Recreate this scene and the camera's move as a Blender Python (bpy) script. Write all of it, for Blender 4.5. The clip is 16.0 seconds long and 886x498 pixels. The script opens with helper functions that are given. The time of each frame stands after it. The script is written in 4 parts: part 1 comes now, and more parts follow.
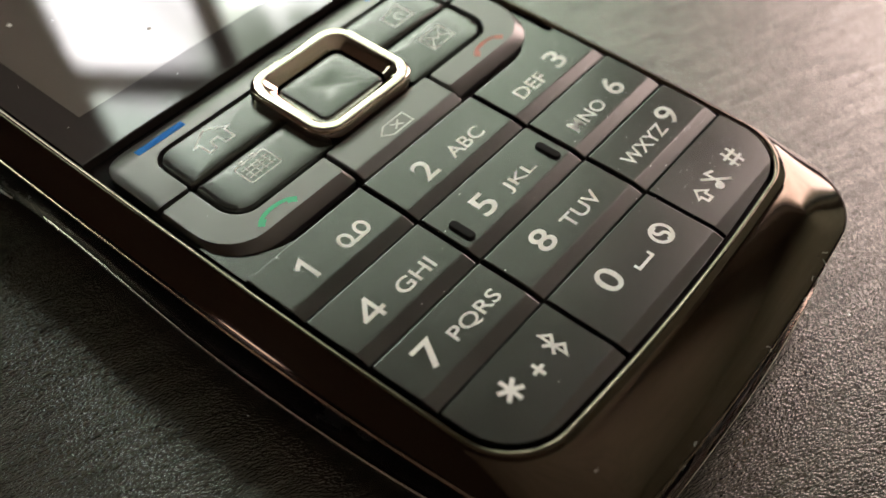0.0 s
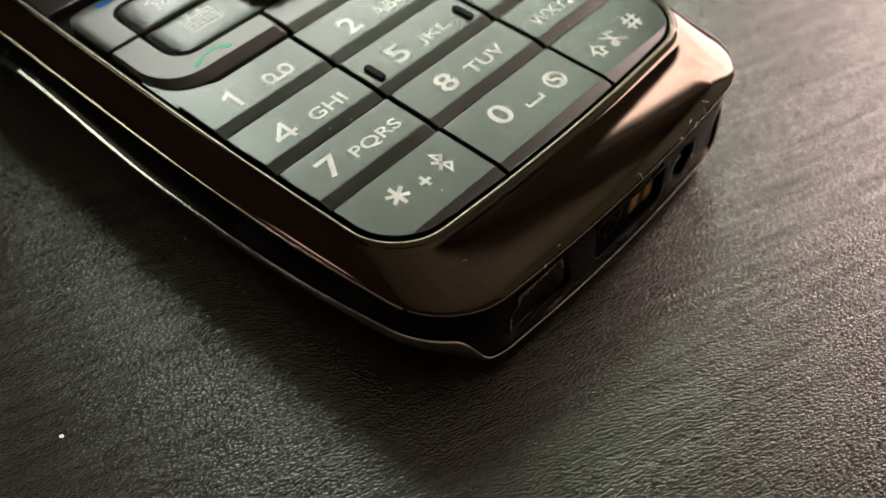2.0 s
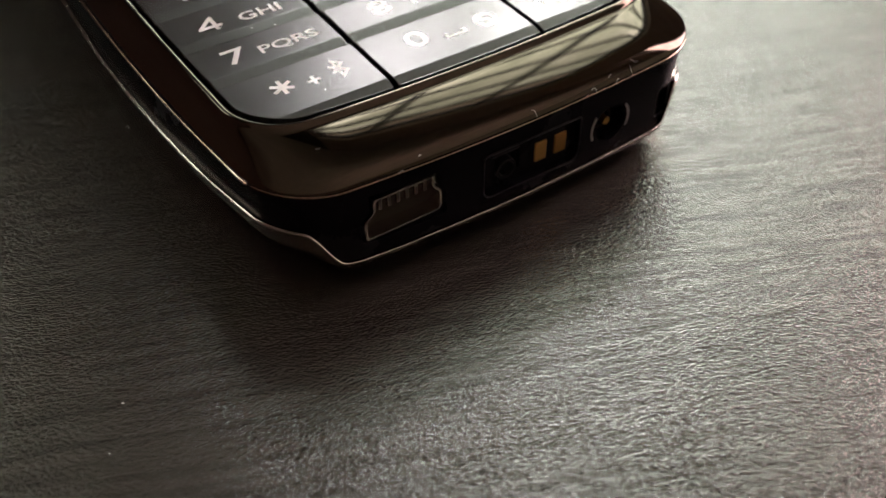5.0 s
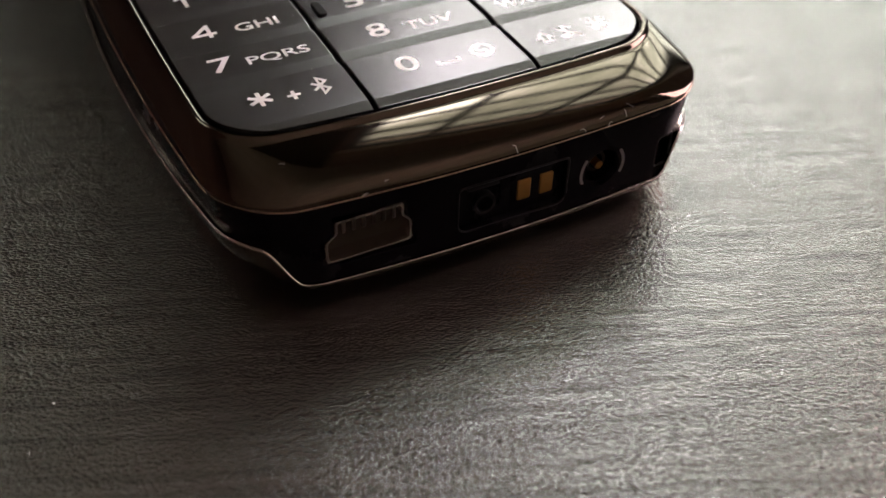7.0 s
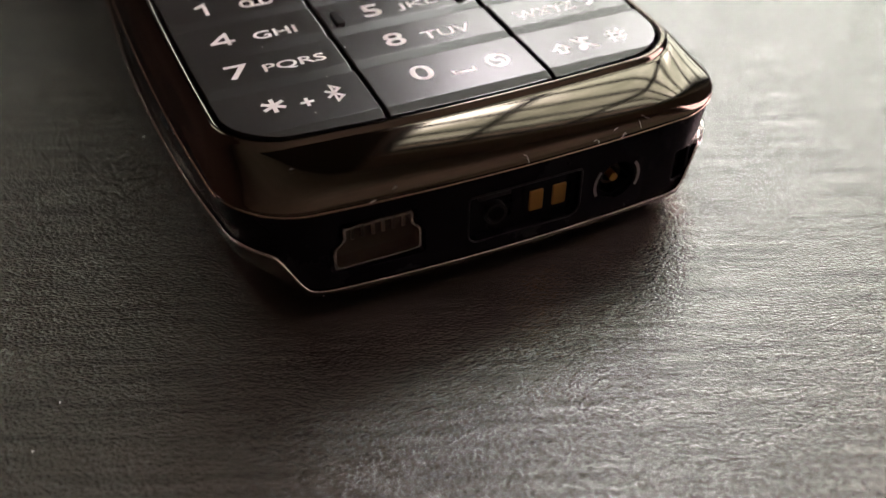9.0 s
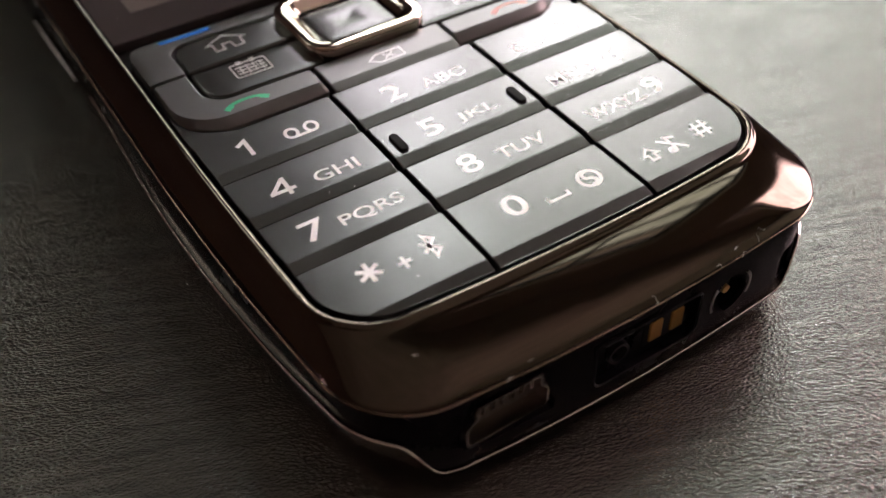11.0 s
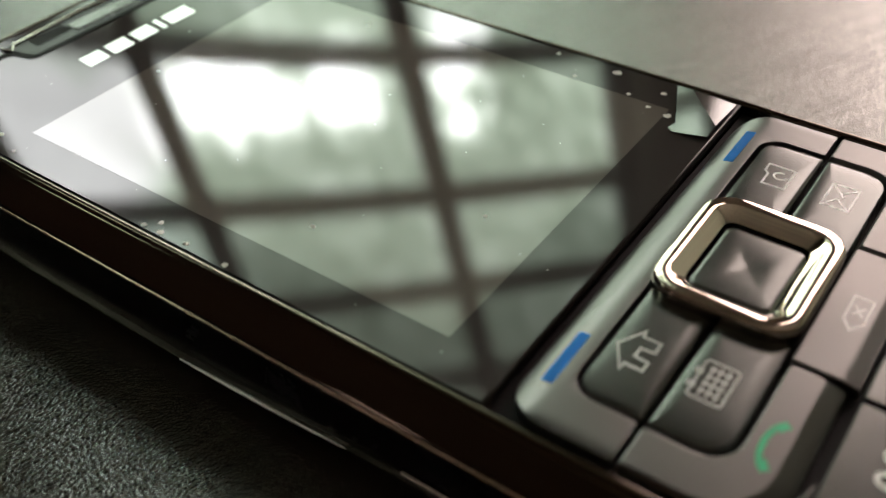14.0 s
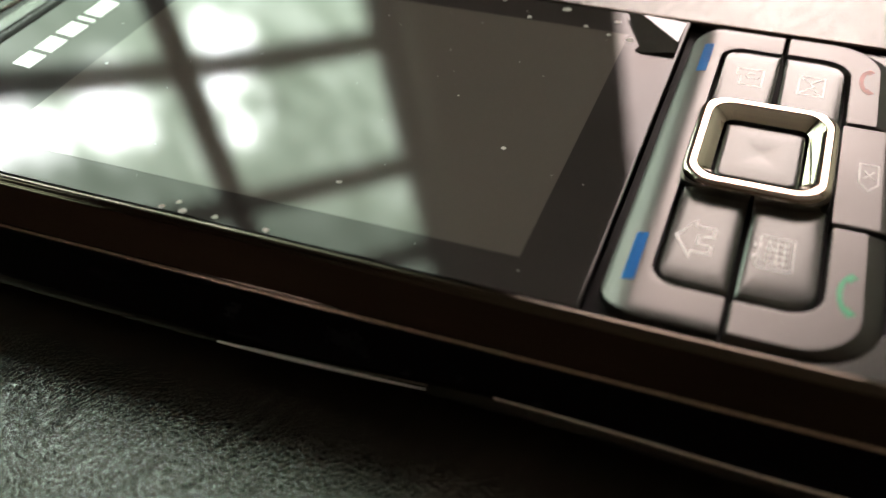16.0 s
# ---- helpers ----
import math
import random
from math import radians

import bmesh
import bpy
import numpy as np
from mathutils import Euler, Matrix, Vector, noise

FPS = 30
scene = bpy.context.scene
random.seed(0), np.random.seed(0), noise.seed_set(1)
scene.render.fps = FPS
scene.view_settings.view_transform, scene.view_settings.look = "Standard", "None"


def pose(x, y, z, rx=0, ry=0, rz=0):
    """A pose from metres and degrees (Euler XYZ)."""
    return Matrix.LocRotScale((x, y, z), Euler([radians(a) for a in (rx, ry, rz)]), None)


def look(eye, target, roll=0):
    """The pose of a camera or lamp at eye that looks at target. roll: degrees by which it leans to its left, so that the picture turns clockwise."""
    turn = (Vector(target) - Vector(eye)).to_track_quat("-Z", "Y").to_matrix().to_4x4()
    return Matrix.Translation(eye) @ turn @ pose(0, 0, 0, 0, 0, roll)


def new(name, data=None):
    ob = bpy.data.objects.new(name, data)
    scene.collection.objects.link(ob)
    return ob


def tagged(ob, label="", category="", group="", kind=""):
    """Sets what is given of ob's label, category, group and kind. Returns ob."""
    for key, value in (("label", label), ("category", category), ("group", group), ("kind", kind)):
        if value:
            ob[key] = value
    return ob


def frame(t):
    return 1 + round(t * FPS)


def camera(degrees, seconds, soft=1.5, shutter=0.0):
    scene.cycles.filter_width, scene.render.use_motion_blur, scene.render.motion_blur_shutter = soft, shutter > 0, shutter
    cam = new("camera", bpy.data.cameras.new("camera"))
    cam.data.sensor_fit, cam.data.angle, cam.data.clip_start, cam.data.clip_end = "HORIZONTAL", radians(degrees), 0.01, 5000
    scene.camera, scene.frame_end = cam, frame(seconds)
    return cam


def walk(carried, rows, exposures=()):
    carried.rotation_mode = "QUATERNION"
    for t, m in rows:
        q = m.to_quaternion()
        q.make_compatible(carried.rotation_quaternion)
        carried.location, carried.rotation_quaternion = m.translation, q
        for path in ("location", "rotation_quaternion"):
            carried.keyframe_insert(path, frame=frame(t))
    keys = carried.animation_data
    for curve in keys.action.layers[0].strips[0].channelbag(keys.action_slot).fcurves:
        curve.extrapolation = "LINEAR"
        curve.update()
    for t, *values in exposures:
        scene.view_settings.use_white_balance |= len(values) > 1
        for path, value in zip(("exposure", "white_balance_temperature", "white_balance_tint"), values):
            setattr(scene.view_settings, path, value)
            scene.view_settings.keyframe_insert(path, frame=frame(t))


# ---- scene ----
cam = camera(48.99, 16.0)
MM = 0.001
# seconds, eye, target (both in millimetres), roll
PATH = [
    (0, (-46.88, 0.28, 68.80), (-5.33, 30.94, 7.70), 3.04),
    (0.5, (-48.17, -3.81, 68.58), (-7.05, 26.98, 7.24), 2.82),
    (1, (-49.72, -8.00, 68.40), (-9.00, 22.78, 6.80), 2.75),
    (1.5, (-51.45, -11.88, 68.02), (-10.86, 19.01, 6.38), 3.08),
    (2, (-51.80, -18.90, 67.07), (-12.81, 14.59, 5.77), 1.22),
    (2.5, (-51.39, -26.88, 65.37), (-14.24, 10.22, 5.01), -0.74),
    (3, (-50.23, -34.56, 65.02), (-15.49, 5.21, 4.92), -2.20),
    (3.5, (-48.37, -39.11, 63.91), (-15.36, 2.02, 3.75), -1.64),
    (3.7, (-46.82, -41.37, 63.49), (-15.25, 1.10, 3.49), -2.67),
    (6, (-36.09, -43.89, 52.81), (-5.63, 7.09, -0.80), 1.14),
    (6.5, (-34.27, -44.82, 52.62), (-4.57, 7.30, -0.31), 1.65),
    (7, (-31.43, -45.84, 54.05), (-4.15, 7.04, 0.58), 1.33),
    (7.5, (-30.59, -46.77, 53.41), (-3.53, 7.26, 0.98), 1.87),
    (8, (-29.33, -47.66, 52.93), (-2.91, 7.39, 1.25), 2.05),
    (10.3, (-30.89, -40.40, 56.64), (-6.87, 12.91, 2.04), -2.31),
    (10.5, (-31.73, -36.43, 57.96), (-6.43, 15.88, 2.97), -2.30),
    (11, (-35.64, -26.42, 60.54), (-5.71, 22.69, 4.93), -1.91),
    (11.5, (-40.62, -15.25, 60.31), (-5.66, 29.20, 3.72), -0.58),
    (12, (-43.26, -5.29, 58.94), (-5.34, 36.80, 2.46), -0.77),
    (12.5, (-45.52, 6.53, 59.43), (-4.82, 45.39, 2.57), 0.25),
    (13, (-49.23, 19.16, 58.40), (-4.19, 55.68, 3.28), 1.26),
    (13.5, (-50.81, 27.24, 58.17), (-4.04, 64.17, 4.80), -0.59),
    (14, (-52.77, 35.50, 57.10), (-3.61, 71.60, 5.33), -1.56),
    (14.5, (-55.99, 42.67, 56.27), (-3.96, 75.80, 5.33), -1.38),
    (15, (-59.44, 47.47, 55.13), (-5.21, 76.91, 4.21), -1.06),
    (15.5, (-62.73, 48.82, 54.12), (-6.90, 75.05, 3.18), -1.37),
    (16, (-64.09, 48.06, 53.47), (-7.04, 70.94, 2.27), -1.52),
]
# seconds, stops, kelvin, tint
EXPOSURES = [(0.0, 0.1, 6550, 15), (1.5, 0.12, 6550, 16), (2.5, 0.06, 6550, 18), (3.5, 0.45, 6550, 25), (6.0, 0.41, 6500, 34), (8.0, 0.42, 6500, 38), (11.0, 0.36, 6400, 36), (12.5, 0.32, 6250, 27), (13.5, -0.1, 6400, 9), (14.5, -0.2, 6400, 9), (16.0, -0.12, 6350, 9)]
cam.data.dof.use_dof, cam.data.dof.focus_distance, cam.data.dof.aperture_fstop = True, 0.077, 27.0
walk(cam, [(t, look([MM * v for v in eye], [MM * v for v in target], roll)) for t, eye, target, roll in PATH], EXPOSURES)

# ---------------------------------------------------------------- world and light
world = bpy.data.worlds.new("sky")
scene.world = world
world.use_nodes = True
wn = world.node_tree
sky = wn.nodes.new("ShaderNodeTexSky")
sky.sky_type = "NISHITA"
sky.sun_disc = False
sky.sun_elevation, sky.sun_rotation = radians(40), radians(40)
wn.links.new(sky.outputs["Color"], wn.nodes["Background"].inputs["Color"])
wn.nodes["Background"].inputs["Strength"].default_value = 0.08
scene.view_settings.exposure = 0.0


# ---------------------------------------------------------------- node helpers
def shader(name):
    mat = bpy.data.materials.new(name)
    mat.use_nodes = True
    nt = mat.node_tree
    return mat, nt, nt.nodes["Principled BSDF"]


def node(nt, kind, **values):
    n = nt.nodes.new(kind)
    for key, value in values.items():
        key = key.replace("_", " ")
        for socket in n.inputs:
            if socket.name == key:
                socket.default_value = value
    return n


def coords(nt, scale=(1, 1, 1), turn=0.0):
    tc = nt.nodes.new("ShaderNodeTexCoord")
    out = tc.outputs["Object"]
    for key, value in (("Rotation", (0, 0, turn)), ("Scale", scale)):
        mp = nt.nodes.new("ShaderNodeMapping")
        mp.inputs[key].default_value = value
        nt.links.new(out, mp.inputs["Vector"])
        out = mp.outputs["Vector"]
    return out


def noise_tex(nt, vector, scale, detail=4.0, rough=0.55):
    n = node(nt, "ShaderNodeTexNoise", Scale=scale, Detail=detail, Roughness=rough)
    nt.links.new(vector, n.inputs["Vector"])
    return n.outputs["Fac"]


def tint_noise(nt, vector, scale):
    n = node(nt, "ShaderNodeTexNoise", Scale=scale, Detail=1.0)
    nt.links.new(vector, n.inputs["Vector"])
    return n.outputs["Color"]


def ramp(nt, fac, stops):
    r = nt.nodes.new("ShaderNodeValToRGB")
    el = r.color_ramp.elements
    while len(el) < len(stops):
        el.new(0.5)
    for e, (at, c) in zip(el, stops):
        e.position, e.color = at, (*c, 1) if len(c) == 3 else c
    nt.links.new(fac, r.inputs["Fac"])
    return r.outputs["Color"]


def span(nt, fac, lo, hi, a=0.0, b=1.0):
    m = nt.nodes.new("ShaderNodeMapRange")
    for k, v in zip(("From Min", "From Max", "To Min", "To Max"), (lo, hi, a, b)):
        m.inputs[k].default_value = v
    nt.links.new(fac, m.inputs["Value"])
    return m.outputs["Result"]


def mixed(nt, fac, a, b):
    m = nt.nodes.new("ShaderNodeMix")
    m.data_type = "RGBA"
    for sock, v in ((m.inputs[6], a), (m.inputs[7], b)):
        if isinstance(v, tuple):
            sock.default_value = (*v, 1)
        else:
            nt.links.new(v, sock)
    if isinstance(fac, float):
        m.inputs[0].default_value = fac
    else:
        nt.links.new(fac, m.inputs[0])
    return m.outputs[2]


def sums(nt, op, a, b):
    m = nt.nodes.new("ShaderNodeMath")
    m.operation = op
    for sock, v in zip(m.inputs, (a, b)):
        if isinstance(v, (int, float)):
            sock.default_value = v
        else:
            nt.links.new(v, sock)
    return m.outputs[0]


def bump(nt, bsdf, height, strength, distance):
    b = node(nt, "ShaderNodeBump", Strength=strength, Distance=distance)
    nt.links.new(height, b.inputs["Height"])
    nt.links.new(b.outputs["Normal"], bsdf.inputs["Normal"])


def gloss(name, colour, metal, rough, vary=0.25, grain=900.0, wear=0.0, relief=0.0, coat=0.0, ior=1.5, smear=0.0, dish=0.0):
    """A smooth surface with faint smudges (large), finger smears (middle) and scuffs (small); dish bends it along y like a slightly hollow plastic window."""
    mat, nt, b = shader(name)
    v = coords(nt)
    big, small = noise_tex(nt, v, grain / 7, 3), noise_tex(nt, v, grain * 4, 5, 0.7)
    dark, light = tuple(c * (1 - vary) for c in colour), tuple(min(1, c * (1 + vary)) for c in colour)
    nt.links.new(mixed(nt, span(nt, big, 0.3, 0.7), dark, light), b.inputs["Base Color"])
    fac = sums(nt, "ADD", span(nt, big, 0.3, 0.7, 0, 0.85), span(nt, small, 0.3, 0.8, 0, 0.15))
    level = span(nt, fac, 0, 1, rough * 0.9, rough * 1.15 + wear)
    if smear:
        soft = noise_tex(nt, v, 170, 2, 0.5)
        level = sums(nt, "ADD", level, span(nt, soft, 0.36, 0.68, -0.3 * smear, smear))
    nt.links.new(level, b.inputs["Roughness"])
    b.inputs["Metallic"].default_value = metal
    b.inputs["IOR"].default_value = ior
    b.inputs["Coat Weight"].default_value = coat
    b.inputs["Coat Roughness"].default_value = 0.05
    if relief:
        bump(nt, b, noise_tex(nt, v, 7000, 3, 0.6), 1.0, relief)
    if dish:
        sep = nt.nodes.new("ShaderNodeSeparateXYZ")
        nt.links.new(v, sep.inputs[0])
        tilt = nt.nodes.new("ShaderNodeCombineXYZ")
        nt.links.new(span(nt, sep.outputs[1], 0.04, 0.12, 0.04 * dish, -0.04 * dish), tilt.inputs[1])
        facing = nt.nodes.new("ShaderNodeNewGeometry")
        total = nt.nodes.new("ShaderNodeVectorMath")
        nt.links.new(facing.outputs["Normal"], total.inputs[0])
        nt.links.new(tilt.outputs[0], total.inputs[1])
        unit = nt.nodes.new("ShaderNodeVectorMath")
        unit.operation = "NORMALIZE"
        nt.links.new(total.outputs[0], unit.inputs[0])
        nt.links.new(unit.outputs[0], b.inputs["Normal"])
    return mat


def paint(name, colour, rough=0.7, scale=6.0, relief=0.002):
    mat, nt, b = shader(name)
    v = coords(nt)
    big, small = noise_tex(nt, v, scale, 4), noise_tex(nt, v, scale * 30, 4)
    nt.links.new(mixed(nt, span(nt, big, 0.3, 0.7), tuple(c * 0.85 for c in colour), tuple(min(1, c * 1.1) for c in colour)), b.inputs["Base Color"])
    b.inputs["Roughness"].default_value = rough
    bump(nt, b, small, 0.3, relief)
    return mat


# ---------------------------------------------------------------- materials
COVER = gloss("bronze_chrome", (0.106, 0.087, 0.068), 1.0, 0.06, 0.05, 500)
BRONZE_EDGE = gloss("bronze_edge", (0.70, 0.55, 0.44), 1.0, 0.20, 0.08, 600)
BLACK = gloss("black_plastic", (0.007, 0.006, 0.0085), 0.0, 0.22, 0.3, 700, 0.06, ior=1.22)
STEEL = gloss("dark_steel", (0.30, 0.245, 0.21), 1.0, 0.14, 0.1, 600, 0.05)
TRIM = gloss("bright_edge_metal", (0.90, 0.83, 0.79), 1.0, 0.17, 0.08, 600)
LIP = gloss("satin_edge_metal", (0.92, 0.90, 0.87), 1.0, 0.42, 0.06, 600)
KEY = gloss("grey_key_lacquer", (0.088, 0.090, 0.085), 0.75, 0.22, 0.07, 300, 0.0, 0.0000034, coat=0.06, smear=0.022)
SOFT = gloss("satin_grey_plate", (0.124, 0.119, 0.114), 0.8, 0.30, 0.06, 300, 0.0, 0.0000022, smear=0.03)
PORT = gloss("dull_brown_metal", (0.050, 0.038, 0.030), 0.6, 0.4, 0.1, 600)
RUBBER = gloss("key_gap_rubber", (0.006, 0.005, 0.005), 0.0, 0.6, 0.3, 700, ior=1.2)
CHROME = gloss("polished_chrome", (0.75, 0.65, 0.56), 1.0, 0.05, 0.05, 500)
GLASS = gloss("black_cover_glass", (0.040, 0.034, 0.033), 0.0, 0.03, 0.1, 300, 0.01, ior=1.36, dish=1.31)
LCD = gloss("unlit_display", (0.120, 0.104, 0.092), 0.0, 0.03, 0.04, 200, 0.01, ior=1.60, dish=1.31)
WHITE = gloss("white_print", (0.91, 0.91, 0.88), 0.0, 0.25, 0.03, 900, ior=1.7)
GREY = gloss("grey_print", (0.64, 0.63, 0.61), 0.0, 0.25, 0.04, 900, ior=1.7)
BLUE = gloss("blue_print", (0.004, 0.17, 0.58), 0.0, 0.6, 0.08, 900, ior=1.2)
GREEN = gloss("green_print", (0.01, 0.45, 0.20), 0.0, 0.3, 0.08, 900)
RED = gloss("red_print", (0.55, 0.12, 0.08), 0.0, 0.4, 0.08, 900)
# lighter than the black plastic: the rims' highlight is put into the colour
RIM = gloss("glint_black_edge", (0.03, 0.028, 0.031), 0.5, 0.3, 0.2, 900, 0.1)
FADED = gloss("faded_grey_print", (0.26, 0.24, 0.23), 0.0, 0.5, 0.2, 900)
GOLD = gloss("gold_contact", (0.80, 0.43, 0.13), 1.0, 0.3, 0.15, 900, 0.1)
SILVER = gloss("silver_print", (0.62, 0.63, 0.61), 0.85, 0.32, 0.05, 900)
FILM = gloss("loose_film", (0.05, 0.045, 0.042), 0.0, 0.05, 0.1, 400, 0.01, ior=1.7)
DUST = gloss("pale_dust", (0.75, 0.73, 0.70), 0.0, 0.8, 0.1, 900)


def table_wood():
    """Near-black wood laminate: long streaks, short embossed pores."""
    mat, nt, b = shader("dark_wood_laminate")
    turn = radians(22)
    long = coords(nt, (1, 14, 1), turn)
    short = coords(nt, (1, 3.0, 1), turn)
    pebble = coords(nt, (1, 2.0, 1), turn)
    streak = noise_tex(nt, long, 14, 6, 0.6)
    fine = noise_tex(nt, long, 90, 4, 0.6)
    cloud = noise_tex(nt, short, 60, 4, 0.6)
    stray = node(nt, "ShaderNodeVectorMath", Scale=0.00035)
    stray.operation = "SCALE"
    nt.links.new(tint_noise(nt, pebble, 1500), stray.inputs[0])
    moved = node(nt, "ShaderNodeVectorMath")
    nt.links.new(pebble, moved.inputs[0])
    nt.links.new(stray.outputs[0], moved.inputs[1])
    cell = node(nt, "ShaderNodeTexVoronoi", Scale=2700.0)
    nt.links.new(moved.outputs[0], cell.inputs["Vector"])
    pore = cell.outputs["Distance"]
    dash = noise_tex(nt, short, 1100, 3, 0.55)
    tone = sums(nt, "ADD", span(nt, streak, 0.3, 0.7, 0, 0.6), span(nt, fine, 0.3, 0.7, 0, 0.4))
    nt.links.new(ramp(nt, tone, [(0.15, (0.011, 0.009, 0.008)), (0.5, (0.023, 0.020, 0.017)), (0.85, (0.046, 0.040, 0.034))]), b.inputs["Base Color"])
    nt.links.new(span(nt, sums(nt, "ADD", tone, cloud), 0.6, 1.4, 0.26, 0.20), b.inputs["Roughness"])
    height = sums(nt, "ADD", span(nt, pore, 0.1, 0.75, 1.0, 0.0), sums(nt, "MULTIPLY", dash, 0.35))
    height = sums(nt, "ADD", height, sums(nt, "MULTIPLY", fine, 0.5))
    bump(nt, b, height, 1.0, 0.000034)
    b.inputs["Anisotropic"].default_value = 0.35
    across = node(nt, "ShaderNodeCombineXYZ", X=math.sin(turn), Y=math.cos(turn))
    nt.links.new(across.outputs[0], b.inputs["Tangent"])
    b.inputs["IOR"].default_value = 2.15
    b.inputs["Specular Tint"].default_value = (0.98, 1.0, 0.93, 1)
    nt.links.new(span(nt, fine, 0.34, 0.58, 0.35, 0.5), b.inputs["Specular IOR Level"])
    return mat


# gaps of open sky between the leaves: sideways, up, half width
SKY_GAPS = ((1.2, 2.63, 0.38), (0.80, 2.68, 0.36), (0.48, 2.58, 0.20), (0.20, 2.53, 0.09), (0.05, 2.48, 0.14), (-0.14, 2.46, 0.13),
            (-0.46, 2.46, 0.13), (-0.52, 2.32, 0.07), (-1.02, 2.19, 0.07), (-0.98, 2.36, 0.065), (-1.00, 2.60, 0.05))

# paler patches higher up, with extra glow added to send green light onto the table
PALE_PATCHES = ((0.85, 3.2, 0.42), (1.05, 3.9, 0.55), (0.60, 3.7, 0.35))


def garden():
    """What stands outside: blurred leaves with bright gaps of sky."""
    mat, nt, b = shader("bright_garden")
    v = coords(nt, (0, 1, 1))
    mid, fine = noise_tex(nt, v, 2.2, 4), noise_tex(nt, v, 9, 4)
    wobble = sums(nt, "ADD", span(nt, mid, 0, 1, -0.16, 0.16), span(nt, fine, 0, 1, -0.20, 0.20))

    def patches(spots, soft):
        mask = None
        for side, up, half in spots:
            d = nt.nodes.new("ShaderNodeVectorMath")
            d.operation = "DISTANCE"
            nt.links.new(v, d.inputs[0])
            d.inputs[1].default_value = (0, side, up)
            near = span(nt, sums(nt, "ADD", d.outputs["Value"], wobble), half - 0.7 * soft, half + soft, 1, 0)
            mask = near if mask is None else sums(nt, "MAXIMUM", mask, near)
        return mask

    gap, pale_patch = patches(SKY_GAPS, 0.10), patches(PALE_PATCHES, 0.22)
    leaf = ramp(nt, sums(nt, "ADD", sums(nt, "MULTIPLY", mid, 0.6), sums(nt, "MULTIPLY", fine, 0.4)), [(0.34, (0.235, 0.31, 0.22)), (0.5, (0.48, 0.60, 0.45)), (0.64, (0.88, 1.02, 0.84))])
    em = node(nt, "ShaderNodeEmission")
    nt.links.new(mixed(nt, gap, mixed(nt, pale_patch, leaf, (0.84, 1.0, 0.86)), (1.0, 1.0, 0.98)), em.inputs["Color"])
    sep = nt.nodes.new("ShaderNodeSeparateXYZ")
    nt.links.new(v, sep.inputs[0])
    # brightness graded into the glow: gaps weaker leftwards, leaves weaker higher up
    gap_strength = sums(nt, "MULTIPLY", gap, span(nt, sep.outputs[1], 0.2, 0.45, 1.0, 0.08))
    leaf_strength = span(nt, sums(nt, "ADD", sep.outputs[2], wobble), 3.2, 4.6, LEAF_GLOW, 0.42 * LEAF_GLOW)
    glow = sums(nt, "ADD", leaf_strength, sums(nt, "MULTIPLY", gap_strength, SKY_GLOW - LEAF_GLOW))
    nt.links.new(sums(nt, "ADD", glow, sums(nt, "MULTIPLY", pale_patch, PALE_GLOW)), em.inputs["Strength"])
    nt.links.new(em.outputs[0], nt.nodes["Material Output"].inputs["Surface"])
    return mat


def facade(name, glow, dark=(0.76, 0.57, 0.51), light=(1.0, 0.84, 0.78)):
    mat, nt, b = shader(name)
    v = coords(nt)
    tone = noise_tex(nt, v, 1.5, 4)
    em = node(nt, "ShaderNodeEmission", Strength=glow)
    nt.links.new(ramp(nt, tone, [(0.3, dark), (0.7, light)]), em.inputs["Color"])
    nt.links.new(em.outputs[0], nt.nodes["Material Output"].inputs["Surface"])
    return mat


LEAF_GLOW, SKY_GLOW, PALE_GLOW, FACADE_GLOW, GLINT_GLOW = 7.6, 33.0, 6.0, 11.5, 7.5
FILL_GLOW = 6.0
TABLE = table_wood()
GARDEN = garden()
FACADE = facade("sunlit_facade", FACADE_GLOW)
# green fill glow, added to lighten the left of the table
FILL_LIGHT = facade("green_fill_light", FILL_GLOW, (0.42, 0.52, 0.37), (0.80, 0.94, 0.74))
# warm glow panel, added for the thin highlights along the phone's side
GLINT_LIGHT = facade("warm_glint_light", GLINT_GLOW)
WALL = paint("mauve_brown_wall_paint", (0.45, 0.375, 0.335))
CEILING = paint("cream_ceiling_paint", (0.40, 0.35, 0.305))
FLOOR = paint("brown_floor", (0.26, 0.19, 0.14), 0.5)
# shade put into the paint of three walls, keeps the phone's reflections dark
WALL_SHADE = paint("shade_brown_wall_paint", (0.085, 0.058, 0.042))
FRAME = paint("dark_window_frame", (0.05, 0.05, 0.055), 0.5)


# ---------------------------------------------------------------- mesh helpers
def part(name, bm, material, parent=None, label="", scale=MM, smooth=True):
    bmesh.ops.recalc_face_normals(bm, faces=bm.faces)
    for v in bm.verts:
        v.co *= scale
    me = bpy.data.meshes.new(name)
    flat = bm.faces.layers.int.get("flat")
    bm.faces.ensure_lookup_table()
    soft = [smooth and not (flat is not None and f[flat]) for f in bm.faces]
    bm.to_mesh(me)
    bm.free()
    if smooth:
        me.set_sharp_from_angle(angle=radians(38))
    me.polygons.foreach_set("use_smooth", soft)
    me.materials.append(material)
    ob = new(name, me)
    if parent:
        ob.parent = parent
    if label:
        tagged(ob, label)
    return ob


